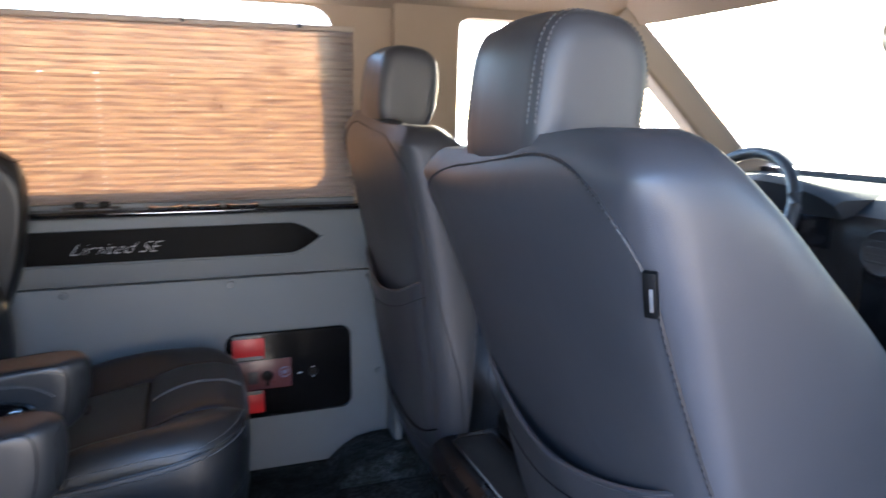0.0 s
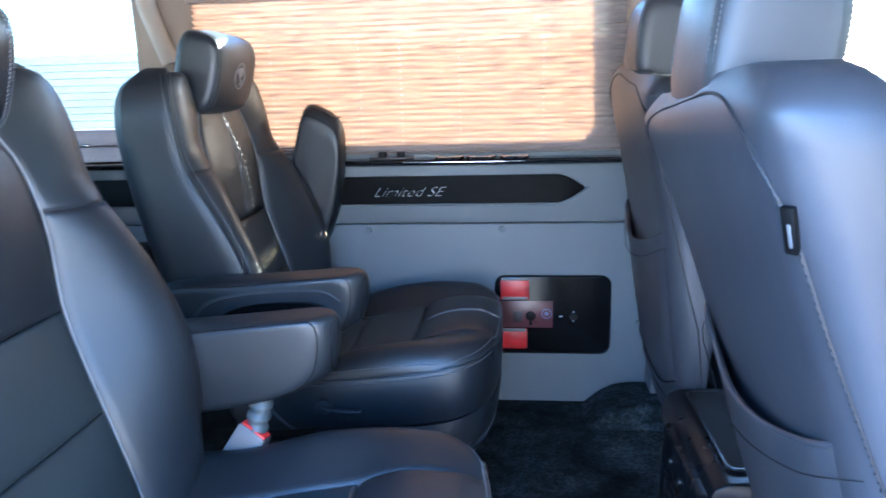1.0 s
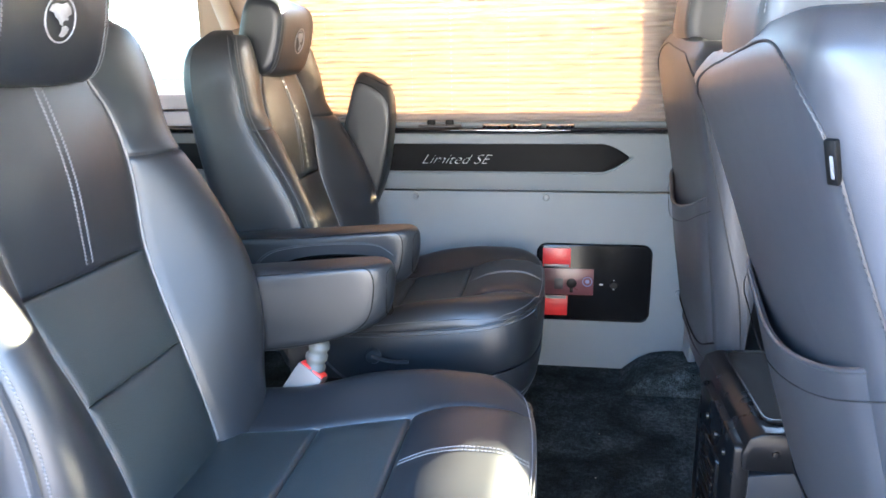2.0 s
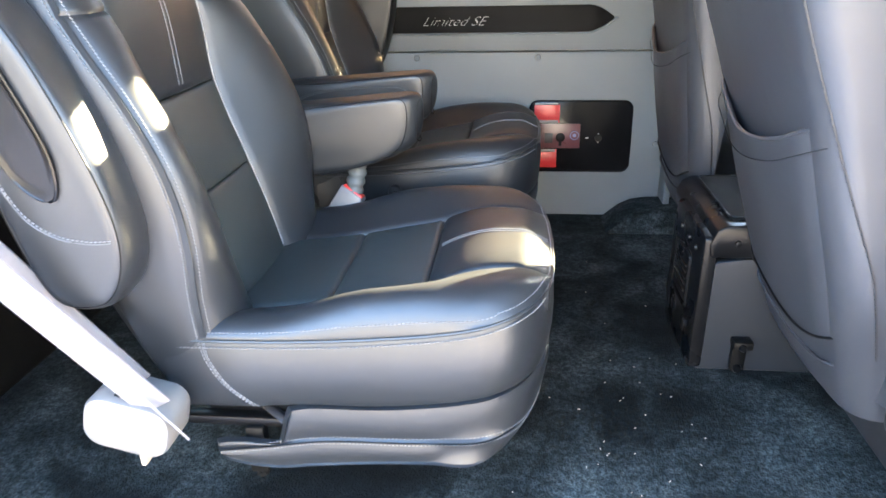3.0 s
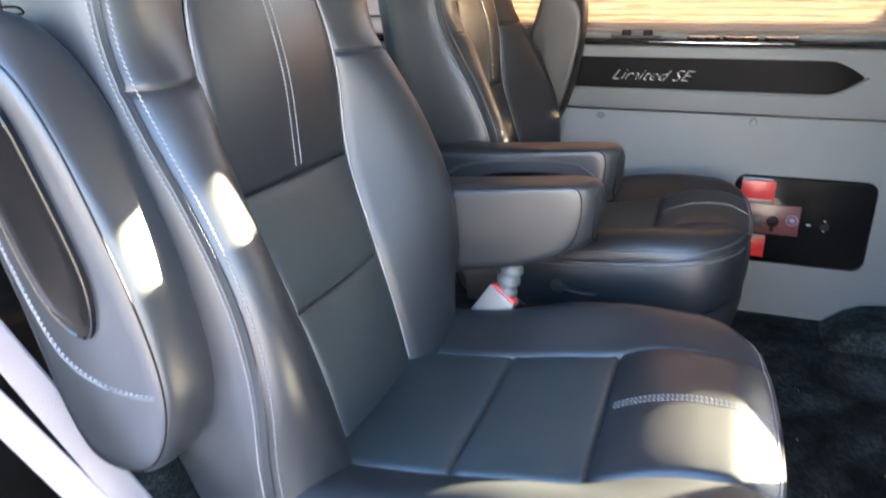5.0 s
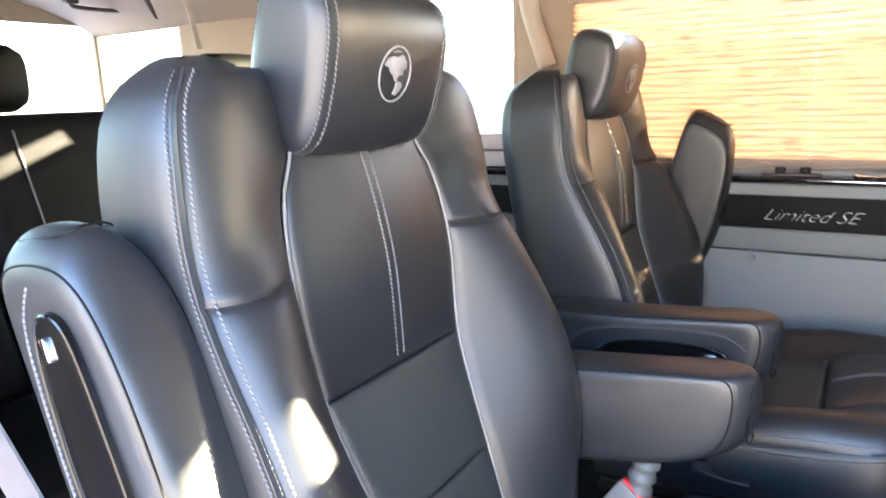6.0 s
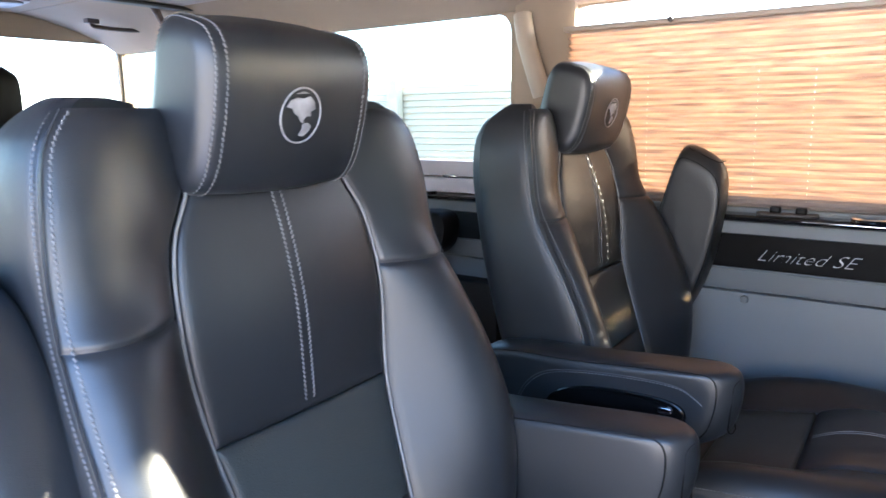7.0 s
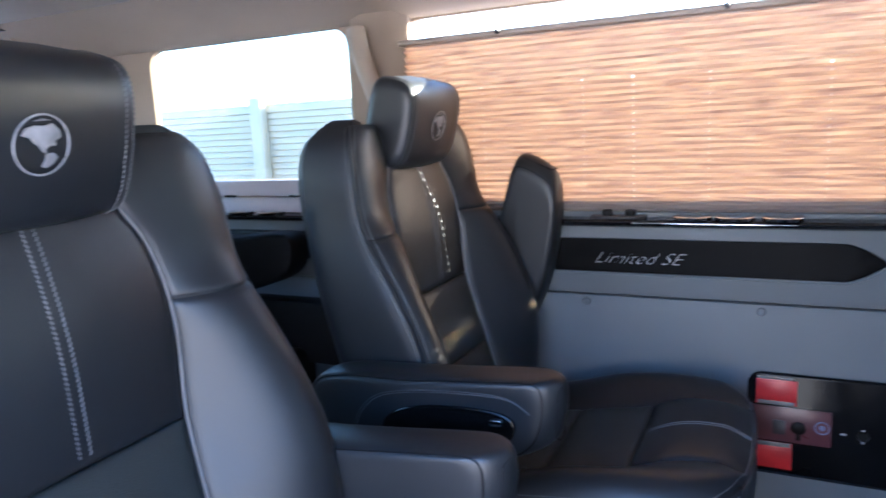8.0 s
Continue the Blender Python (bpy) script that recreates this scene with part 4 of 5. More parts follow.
        part("piping", tube(ps, 0.0014, 6), PIPING, ch, "pale grey piping")

    # boxing round the cushion, with piping and stitches along its top seam
    rows_ = []
    for f in (0.0, 0.03, 0.1, 0.3, 0.5, 0.7, 0.9, 0.97, 1.0):
        k = -0.006 * (1 - math.sin(math.pi * min(1, max(0, f * 1.0))) ** 0.5) + 0.006 * math.sin(math.pi * f)
        rows_.append([(x, y, lerp(seam_z(x) + 0.004, low_z(x), f)) for x, y in outline(k)])
    inner_row = [[(x * 0.97 - 0.01, y * 0.9, z - 0.002) for x, y, z in rows_[-1]]]
    up_row = [[(x * 0.97 - 0.008, y * 0.93, z - 0.006) for x, y, z in rows_[0]]]
    part("side_panel", loft(up_row + rows_ + inner_row, cap=False, closed=False), LEATHER, ch)
    part("piping", tube([(x, y, seam_z(x) + 0.001) for x, y in outline(-0.001)], 0.0024, 6), LEATHER, ch)
    ln = [(x, y, seam_z(x) - 0.008) for x, y in outline(0.0022)]
    part("stitching", stitches(ln, lambda p: Vector((0.0 if p.x < -0.1 else 0.6, p.y, 0.25)), 0.0062, 0.0046, 0.0018, 0.0013), THREAD, ch)
    ln = [(x, y, seat_z(x, y) + 0.0004) for x, y in outline(-0.0075) if abs(y) < half_w(x) - 0.002]
    part("stitching", stitches(ln, lambda p: Vector((0.0 if p.x < -0.1 else 0.5, p.y * 2.5, 0.8)), 0.0062, 0.0046, 0.0016, 0.0012), THREAD, ch)

    # skirt below: an upper band with a tongue to the rear, and a hem that tucks in under the front
    hem_z = curve_of((-0.54, 0.167), (-0.464, 0.182), (-0.37, 0.202), (-0.23, 0.209), (-0.10, 0.214), (0.0, 0.215))
    foot_z = curve_of((-0.54, 0.158), (-0.52, 0.149), (-0.45, 0.144), (-0.385, 0.154), (-0.28, 0.167), (-0.12, 0.174), (0.0, 0.176))

    def tuck(x, z):
        return smooth01((x + 0.22) / 0.16) * (0.030 * smooth01((0.225 - z) / 0.06) + 0.010 * smooth01((0.30 - z) / 0.09))

    def skirt_top(x):
        return lerp(0.190 - 0.3 * max(0.0, -0.51 - x), low_z(x) - 0.003 - 0.004 * smooth01((-0.385 - x) / 0.02), smooth01((x + 0.432) / 0.024) ** 0.7)

    side_x = [-0.538, -0.534, -0.52, -0.49, -0.46, -0.44, -0.433, -0.430, -0.426, -0.421, -0.416, -0.412, -0.409, -0.405, -0.395, -0.38, -0.36]
    front = [p for p in outline(-0.004) if p[0] > -0.35]
    plan = [(x, half_w(x) - 0.001) for x in side_x] + front + [(x, 0.001 - half_w(x)) for x in reversed(side_x)]

    def band(nm, ztop, zbot):
        rws = []
        for f in (0.0, 0.04, 0.15, 0.35, 0.6, 0.82, 0.95, 1.0):
            row = []
            for x, y in plan:
                z, b = lerp(ztop(x), zbot(x), f), 0.004 * math.sin(math.pi * f) - (0.004 if f in (0.0, 1.0) else 0)
                t_ = tuck(x, z)
                row.append((x + b * smooth01((x + 0.12) / 0.06) - t_, y + math.copysign(b - 0.5 * t_, y) * smooth01(abs(y) / 0.10), z))
            rws.append(row)
        inn = [[(x - 0.008, y - math.copysign(0.012, y) * (abs(y) > 0.02), z) for x, y, z in rws[i]] for i in (-1, 3, 0)]
        return part(nm, loft(rws + inn + [rws[0]], cap=False, closed=False), LEATHER, ch)

    band("skirt", skirt_top, lambda x: hem_z(x) + 0.0015)
    band("skirt_hem", lambda x: hem_z(x) - 0.0015, foot_z)
    for dz in (0.006, -0.006):
        ln = []
        for x, y in plan:
            t_ = tuck(x, hem_z(x) + dz)
            ln.append((x - t_ + 0.0012 * smooth01((x + 0.12) / 0.06), y + math.copysign(0.0012 - 0.5 * t_, y) * smooth01(abs(y) / 0.10), hem_z(x) + dz))
        part("stitching", stitches(ln, lambda p: Vector((0.0 if p.x < -0.1 else 0.6, p.y, 0.1)), 0.0062, 0.0042, 0.0014, 0.0012), THREAD, ch)

    def side_y(x, z):
        f = min(1.0, max(0.0, (seam_z(x) + 0.004 - z) / (seam_z(x) + 0.004 - low_z(x))))
        return half_w(x) + 0.003 - 0.006 * (1 - math.sin(math.pi * f) ** 0.5) + 0.006 * math.sin(math.pi * f)
    lap = spline([(-0.541, 0, 0.366), (-0.534, 0, 0.340), (-0.508, 0, 0.297), (-0.470, 0, 0.257)], 8)
    for sy in (-1, 1):
        for dx in (0.0, 0.0075):
            part("stitching", stitches([(p.x + dx, sy * (side_y(p.x + dx, p.z) + 0.0006), p.z) for p in lap], (0, sy, 0), 0.0062, 0.0045, 0.0013, 0.0010), THREAD, ch)
        part("seam_line", tube([(p.x + 0.0037, sy * side_y(p.x, p.z), p.z) for p in lap], 0.0012, 5), DARK_PIPING, ch)

    # base under the cushion
    part("slide_frame", box(-0.57, -0.10, -0.225, 0.225, 0.185, 0.245, 0.006), STEEL, ch)
    part("pedestal", join(lathe([(0.10, FLOOR), (0.10, FLOOR + 0.02), (0.075, FLOOR + 0.04), (0.075, 0.15), (0.13, 0.17), (0.13, 0.188)], 28, "z", (-0.30, 0, 0))), STEEL, ch)
    for sy in (-1, 1):
        part("slide_rail", box(-0.60, -0.08, sy * 0.235 - 0.012, sy * 0.235 + 0.012, 0.196, 0.212, 0.003), STEEL, ch)
        part("foot_bolt", join(box(-0.500, -0.470, sy * 0.245 - 0.012, sy * 0.245 + 0.012, 0.112, 0.20, 0.003), lathe([(0.006, 0.100), (0.010, 0.101), (0.010, 0.110), (0.004, 0.113)], 8, "z", (-0.485, sy * 0.245, 0))), RUBBER, ch)
    if s < 0:
        part("lever_hub", lathe([(0.001, -0.302), (0.015, -0.301), (0.018, -0.296), (0.018, -0.280)], 16, "y", (-0.390, 0, 0.324)), MATT_BLACK, ch)
        part("recline_lever", tube(spline([(-0.392, -0.300, 0.326), (-0.365, -0.304, 0.320), (-0.335, -0.304, 0.317), (-0.308, -0.302, 0.317)], 5), 0.0065, 8, flat=0.6), MATT_BLACK, ch)
    else:
        part("recline_lever", tube(spline([(-0.47, -0.225, 0.222), (-0.44, -0.25, 0.222), (-0.425, -0.262, 0.220)], 5), 0.009, 8, flat=0.6), MATT_BLACK, ch)

    # arms
    down = pose(-0.730, s * (0.306 if s > 0 else 0.326), 0.436 if s > 0 else 0.456, 0, -5.3 if s > 0 else -4, 0)
    armrest(ch, down, s, True, "armrest")
    up = pose(-0.548 if s > 0 else -0.556, -s * (0.314 if s > 0 else 0.318), 0.478 if s > 0 else 0.457, 0, -106 if s > 0 else -73, 0)
    armrest(ch, up, -s, True, "raised_armrest")
    for sy in (-1, 1):
        part("arm_pivot", lathe([(0.001, sy * 0.27), (0.028, sy * 0.27), (0.028, sy * 0.292), (0.001, sy * 0.292)], 18, "y", (-0.62, 0, 0.545)), MATT_BLACK, ch)
    return ch


captain_chair(-0.02, 1, "captain chairs")
captain_chair(0.838, -1, "captain chairs")


# ---------------------------------------------------------------- front seats
FR_REAR = curve_of((0.18, 0.452), (0.31, 0.410), (0.50, 0.352), (0.68, 0.300), (0.80, 0.258), (0.90, 0.222), (0.96, 0.208), (1.0, 0.222))
FR_FRONT = curve_of((0.18, 0.59), (0.40, 0.56), (0.62, 0.535), (0.77, 0.490), (0.90, 0.385), (0.96, 0.325), (1.0, 0.285))
FR_W = curve_of((0.18, 0.212), (0.31, 0.232), (0.42, 0.256), (0.65, 0.260), (0.80, 0.267), (0.90, 0.272), (0.96, 0.266), (0.985, 0.252), (0.997, 0.236), (1.004, 0.212))


def front_seat(at, group, label, slim=0.0, head=0.0, side=1, lean=0.0):
    st = thing("front_seat", label, "car seat", at, group)
    rear = lambda z: FR_REAR(z) + lean * (z - 0.70)
    rings = []
    zs = [0.202, 0.204, 0.208] + [0.215 + 0.745 * i / 32 for i in range(33)] + [0.972, 0.982, 0.990, 0.996, 1.0, 1.003]
    for z in zs:
        w, rx, fx = FR_W(z) - 0.012 * max(0.0, (0.208 - z) / 0.006) ** 2, rear(z) + 0.010 * max(0.0, (0.208 - z) / 0.006) ** 2, FR_FRONT(z) + lean * (z - 0.70) - slim * (1 - smooth01((z - 0.62) / 0.32))
        fx -= 0.055 * (side < 0) * smooth01((z - 0.655) / 0.06) * (1 - smooth01((z - 0.80) / 0.10))
        r = 0.05 if z < 0.95 else 0.03
        half = [(rx - 0.010, 0.0), (rx - 0.008, w * 0.35), (rx - 0.002, w * 0.7)]
        half += [(rx + r * (1 - math.cos(a)), w - r * (1 - math.sin(a))) for a in (0.15, 0.5, 0.85, 1.2, 1.5)]
        half += [(lerp(rx + r, fx, k), w + 0.004 * math.sin(math.pi * k)) for k in (0.3, 0.6, 0.85)]
        half += [(fx, w - 0.008), (fx - 0.012, w - 0.05), (fx - 0.03, w * 0.5), (fx - 0.035, 0.0)]
        hump = lambda y: z - 0.032 * smooth01((z - 0.86) / 0.14) * smooth01((y * side + 0.20) / 0.34)
        rings.append([(x, y, hump(y)) for x, y in half] + [(x, -y, hump(-y)) for x, y in reversed(half[1:-1])])
    back = part("backrest", loft(rings), SEAT_GREY, st)
    # seam along both rear corners, and a small tag in it
    for sy in (-1, 1):
        ln = []
        for z in [lerp(0.33, 0.90, i / 60) for i in range(60)] + [0.90 + 0.084 * math.sin(math.pi / 2 * i / 40) for i in range(41)]:
            top = min(1.0, max(0.0, (z - 0.84) / 0.144))
            inset = 0.0212 - 0.0208 * smooth01((0.86 - z) / 0.40) + 0.150 * (1 - math.sqrt(1 - (top ** 1.3) ** 2))
            a = math.asin(max(0.0, 1 - inset / 0.05))
            u = min(0.52, max(0.0, 0.80 - abs(FR_W(z) - inset) / FR_W(z)))
            ln.append((rear(z) + 0.05 * (1 - math.cos(a)) - 0.0012 * math.cos(a) - 0.018 * u, sy * (FR_W(z) - inset + 0.0012 * math.sin(a)), z - 0.032 * smooth01((z - 0.86) / 0.14) * smooth01((sy * (FR_W(z) - inset) * side + 0.20) / 0.34)))
        x1, y1, z1 = ln[-1]
        ln += [(x1, y1 * (1 - i / 12), z1 + 0.032 * 0.968 * (smooth01((y1 * side + 0.20) / 0.34) - smooth01((y1 * (1 - i / 12) * side + 0.20) / 0.34))) for i in range(1, 13)]
        part("seam", stitches(ln, (-0.7, sy, 0), 0.0085, 0.0062, 0.0030, 0.0020), MATT_BLACK, st)
        part("seam_line", tube([(x + 0.0008, y, z) for x, y, z in ln], 0.0018, 5), MATT_BLACK, st)
    tag = None if side < 0 else part("seat_tag", box(-0.004, 0.003, -0.006, 0.006, -0.021, 0.021, 0.002), RUBBER, st)
    if tag:
        tag.matrix_local = pose(0.2380, -0.2490, 0.872, 0, -17, 34)
        part("tag_print", box(-0.0048, -0.003, -0.0030, 0.0002, -0.014, 0.007, 0.0004), THREAD, tag)
    # map pocket: a second skin with a sagging mouth
    prow = []
    for f in [i / 14 for i in range(15)]:
        row = []
        for g in [j / 24 for j in range(25)]:
            y = lerp(-1, 1, g)
            zt = 0.678 - 0.068 * (1 - y * y) ** 1.0
            z = lerp(zt, 0.285 + 1.25 * (y * 0.235) ** 2, f)
            w = FR_W(z) - 0.0215
            gap = 0.024 * (1 - y * y) ** 2.6 * (1 - f) ** 1.3 + 0.005
            xr = rear(z) - 0.006 + 0.055 * max(0, abs(y) - 0.72) ** 2 / 0.078 * 0.6
            row.append((xr - gap, y * w, z))
        prow.append(row)
    lip = [[(x + 0.010, y, z - 0.004) for x, y, z in prow[0]], [(x + 0.006, y, z + 0.003) for x, y, z in prow[0]]]
    part("map_pocket", loft(lip + prow, cap=False, closed=False), SEAT_GREY, st)
    part("pocket_edge", tube([(x + 0.002, y, z + 0.001) for x, y, z in prow[0]], 0.0038, 7), SEAT_GREY, st)
    part("pocket_seam", stitches([(x - 0.002, y, z - 0.032) for x, y, z in prow[0]], (-1, 0, 0), 0.007, 0.0066, 0.0015, 0.0008), RUBBER, st)
    # sewn lower edge of the pocket and the piped hem of the cover
    for nm, z0, k, r in (("pocket_seam", 0.285, 1.25, 0.0022), ("hem_piping", 0.252, 0.79, 0.0032)):
        ln = []
        for g in [j / 30 for j in range(31)]:
            y = lerp(-0.236, 0.236, g)
            z = z0 + k * y * y
            ln.append((rear(z) - (0.0125 if nm == "pocket_seam" else 0.0095) + 0.055 * max(0, abs(y / 0.236) - 0.72) ** 2 / 0.078 * 0.6, y * (FR_W(z) - 0.0215) / 0.236, z))
        part(nm, tube(ln, r, 6), SEAT_GREY if nm == "hem_piping" else RUBBER, st)
    # headrest with a stitched rear edge
    hr, prof = headrest(st, 0.276 + lean * 0.33, 1.026 + head, 0.064, 0.088, 0.094, -6, SEAT_GREY, front=1, power=3.6)
    hr.location.y = 0.035 if side < 0 else 0.0
    for sy in (-1, 1):
        part("headrest_post", tube([(0.272 + lean * 0.25, sy * 0.05, 0.93), (0.278 + lean * 0.33, sy * 0.05, 1.0 + head)], 0.007, 10), CHROME, st)
    # seat cushion and base
    def place(u, v):
        x, y = lerp(0.47, 0.98, v), lerp(-0.255, 0.255, u)
        return x, y, 0.40 + 0.05 * v + 0.10 * max(0, abs(y) - 0.16) * 3 - 0.02 * smooth01((v - 0.85) / 0.15)
    part("cushion", pad(place, lambda u, v: Vector((0, 0, 1)), 0.51, 0.51, 20, 20, 0.03, 0.03, 0.14, 0.01), SEAT_GREY, st)
    part("base", box(0.58, 0.94, -0.20, 0.20, FLOOR - at[2], 0.27, 0.01), MATT_BLACK, st)
    part("hinge_cover", slab(rounded_rect(0.12, 0.16, 0.03, 5, 0.53, 0.29), "y", -0.250, -0.272, 0.006), MATT_BLACK, st)
    return st


front_seat((0.0, 0.018, 0.0), "front seats", "grey leather front passenger seat with map pocket behind", -0.06)
front_seat((0.012, 0.80, 0.026), "front seats", "grey leather driver seat with map pocket behind", 0.115, 0.018, -1, 0.16)

# ---------------------------------------------------------------- centre console
con = thing("centre_console", "slate console with gloss black rear panel between the front seats", "console")
side = [(0.324, FLOOR), (1.05, FLOOR), (1.05, 0.33), (0.52, 0.31), (0.385, 0.295), (0.330, 0.285)]
part("body", slab(side, "y", 0.218, 0.47, 0.004), SLATE, con)
part("rear_panel", slab(soft_poly([(0.216, FLOOR + 0.002), (0.42, FLOOR + 0.002), (0.49, 0.085), (0.485, 0.30), (0.47, 0.345), (0.212, 0.345)], 0.012, 4), "x", 0.336, 0.308, 0.006), CONSOLE_BLACK, con)
top = [(0.322, 0.302), (0.318, 0.330), (0.330, 0.362), (0.350, 0.372), (0.72, 0.384), (0.72, 0.302)]
part("top_trim", slab(soft_poly(top, 0.006, 3), "y", 0.208, 0.56, 0.006), CONSOLE_BLACK, con)
part("lid", slab(soft_poly([(0.46, 0.25), (0.74, 0.25), (0.74, 0.55), (0.46, 0.55)], 0.03, 4), "z", 0.378, 0.425, 0.014, 0.006), LID_BLACK, con, "dark padded lid")
part("tray", slab(soft_poly([(0.362, 0.245), (0.45, 0.245), (0.45, 0.53), (0.362, 0.53)], 0.015, 4), "z", 0.372, 0.379, 0.002), LID_BLACK, con)
part("tray_rim", tube([(x, y, 0.379) for x, y in soft_poly([(0.360, 0.243), (0.452, 0.243), (0.452, 0.532), (0.360, 0.532)], 0.016, 4)], 0.0022, 6, closed=True), CONSOLE_BLACK, con)
part("side_button", lathe([(0.001, 0.203), (0.006, 0.204), (0.007, 0.210)], 12, "y", (0.372, 0, 0.335)), STEEL, con)
bezel = part("bezel", tube([(0.306, y, z) for y, z in rounded_rect(0.135, 0.125, 0.012, 4, 0.362, 0.205)], 0.0045, 6, closed=True), CONSOLE_BLACK, con)
vent = part("air_vent", slab(rounded_rect(0.12, 0.11, 0.012, 4, 0.362, 0.205), "x", 0.312, 0.304, 0.003), CONSOLE_BLACK, con)
for k in range(5):
    part("vane", box(0.3005, 0.3055, 0.312, 0.412, 0.172 + 0.015 * k, 0.178 + 0.015 * k, 0.001), CONSOLE_BLACK, vent)
for y in (0.30, 0.40):
    part("socket", lathe([(0.001, 0.303), (0.013, 0.303), (0.017, 0.306), (0.018, 0.312)], 18, "x", (0, y, 0.100)), CONSOLE_BLACK, con)
    part("socket_ring", lathe([(0.0175, 0.3055), (0.0195, 0.3055), (0.0195, 0.3095), (0.0175, 0.3095)], 18, "x", (0, y, 0.100)), STEEL, con)
for y in (0.27, 0.33, 0.40):
    part("push_button", lathe([(0.001, 0.3025), (0.0055, 0.303), (0.007, 0.310)], 12, "x", (0, y, 0.300)), STEEL, con)
br = thing("belt_anchor_bracket", "small black steel bracket bolted to the console side", "bracket", (0.408, 0.216, FLOOR + 0.002))
part("plate", slab(rounded_rect(0.030, 0.078, 0.008, 4, 0.0, 0.041), "y", 0.003, -0.012, 0.003), RUBBER, br)
part("top_fold", box(-0.018, 0.022, -0.030, 0.002, 0.066, 0.084, 0.003), RUBBER, br)
for z in (0.012, 0.072):
    part("bolt", lathe([(0.001, -0.036), (0.006, -0.0355), (0.009, -0.031), (0.009, -0.010)] if z > 0.05 else [(0.001, -0.020), (0.008, -0.0195), (0.010, -0.016), (0.010, -0.010)], 10, "y", (0, 0, z)), STEEL, br)

# ---------------------------------------------------------------- belts and buckles
belt = thing("seat_belt", "pale seat belt strap running from a floor anchor to the pillar", "seat belt")
BA, BD = Vector((-0.574, -0.380, 0.310)), Vector((-1.055, -0.525, 1.06))


def strap(a, b, width, across, sag=0.0, n=24, th=0.0016):
    rings = []
    for i in range(n + 1):
        t = i / n
        c = a.lerp(b, t) + Vector((0, 0, -sag * math.sin(math.pi * t)))
        tw = across.normalized() * width / 2
        d = (b - a).normalized().cross(across).normalized() * th
        rings.append([c - tw - d, c + tw - d, c + tw + d, c - tw + d])
    return loft(rings)


ACROSS = Vector((0.86, 0.1, 0.45))
part("strap", strap(BA, BD, 0.046, ACROSS, 0.01), WEBBING, belt)
part("strap", strap(Vector((-0.612, -0.350, 0.326)), Vector((-1.20, -0.385, 1.075)), 0.046, Vector((0.78, 0.15, 0.62)), 0.0), WEBBING, belt)
part("strap_edge", tube([BA.lerp(BD, i / 20) + ACROSS.normalized() * 0.0235 + Vector((0, 0, -0.01 * math.sin(math.pi * i / 20))) for i in range(21)], 0.0016, 5), WEBBING, belt)
ca, sa = math.cos(radians(-14)), math.sin(radians(-14))
cover = [(-0.620 + x * ca - z * sa, 0.279 + x * sa + z * ca) for x, z in rounded_rect(0.128, 0.084, 0.030, 6)]
part("anchor_cover", slab(cover, "y", -0.315, -0.395, 0.010, 0.003), WHITE_PLASTIC, belt)
part("anchor_slot", box(-0.655, -0.605, -0.380, -0.355, 0.320, 0.326, 0.002), RUBBER, belt)
part("strap_end", strap(Vector((-0.542, -0.392, 0.284)), Vector((-0.566, -0.398, 0.322)), 0.046, Vector((0.75, -0.2, -0.6)), 0, 4), WEBBING, belt)
part("anchor_tail", box(-0.624, -0.616, -0.37, -0.34, 0.195, 0.240, 0.002), BEIGE_PLASTIC, belt)


def buckle(at, m, group):
    b = thing("belt_buckle", "grey belt buckle with red button on a ribbed stalk", "belt buckle", at, group)
    body = part("body", box(-0.017, 0.017, -0.028, 0.028, 0.0, 0.085, 0.005), WHITE_PLASTIC, b)
    part("button", box(-0.013, 0.013, -0.025, 0.025, 0.082, 0.0875, 0.002), RED, b)
    b.matrix_basis = Matrix.Translation(at) @ m
    rings, a, e = [], Vector((-0.430, 0.268, 0.412)), Vector((-0.412, 0.300, 0.505))
    for i in range(21):
        c, r = a.lerp(e, i / 20), 0.0170 + (0.0035 if i % 4 in (1, 2) else 0.0)
        rings.append([c + Vector((r * math.cos(2 * math.pi * k / 16), r * math.sin(2 * math.pi * k / 16), -0.2 * r * math.cos(2 * math.pi * k / 16))) for k in range(16)])
    st = part("stalk", loft(rings), STALK, b)
    st.matrix_parent_inverse = b.matrix_basis.inverted()
    return b


buckle((-0.474, 0.255, 0.348), pose(0, 0, 0, -6, 34, 0) @ pose(0, 0, 0, 0, 0, 78), "belt buckles")

anchor = thing("floor_anchor", "black and chrome floor anchor set in the carpet", "floor anchor", (-0.66, -0.335, FLOOR))
part("cup", lathe([(0.001, 0.006), (0.030, 0.010), (0.040, 0.006), (0.044, 0.0)], 22), MATT_BLACK, anchor)
part("pin", lathe([(0.001, 0.022), (0.013, 0.020), (0.016, 0.012), (0.016, 0.004)], 16), CHROME, anchor)

# crumbs and lint on the carpet
rnd = random.Random(11)
vc, fc = [], []
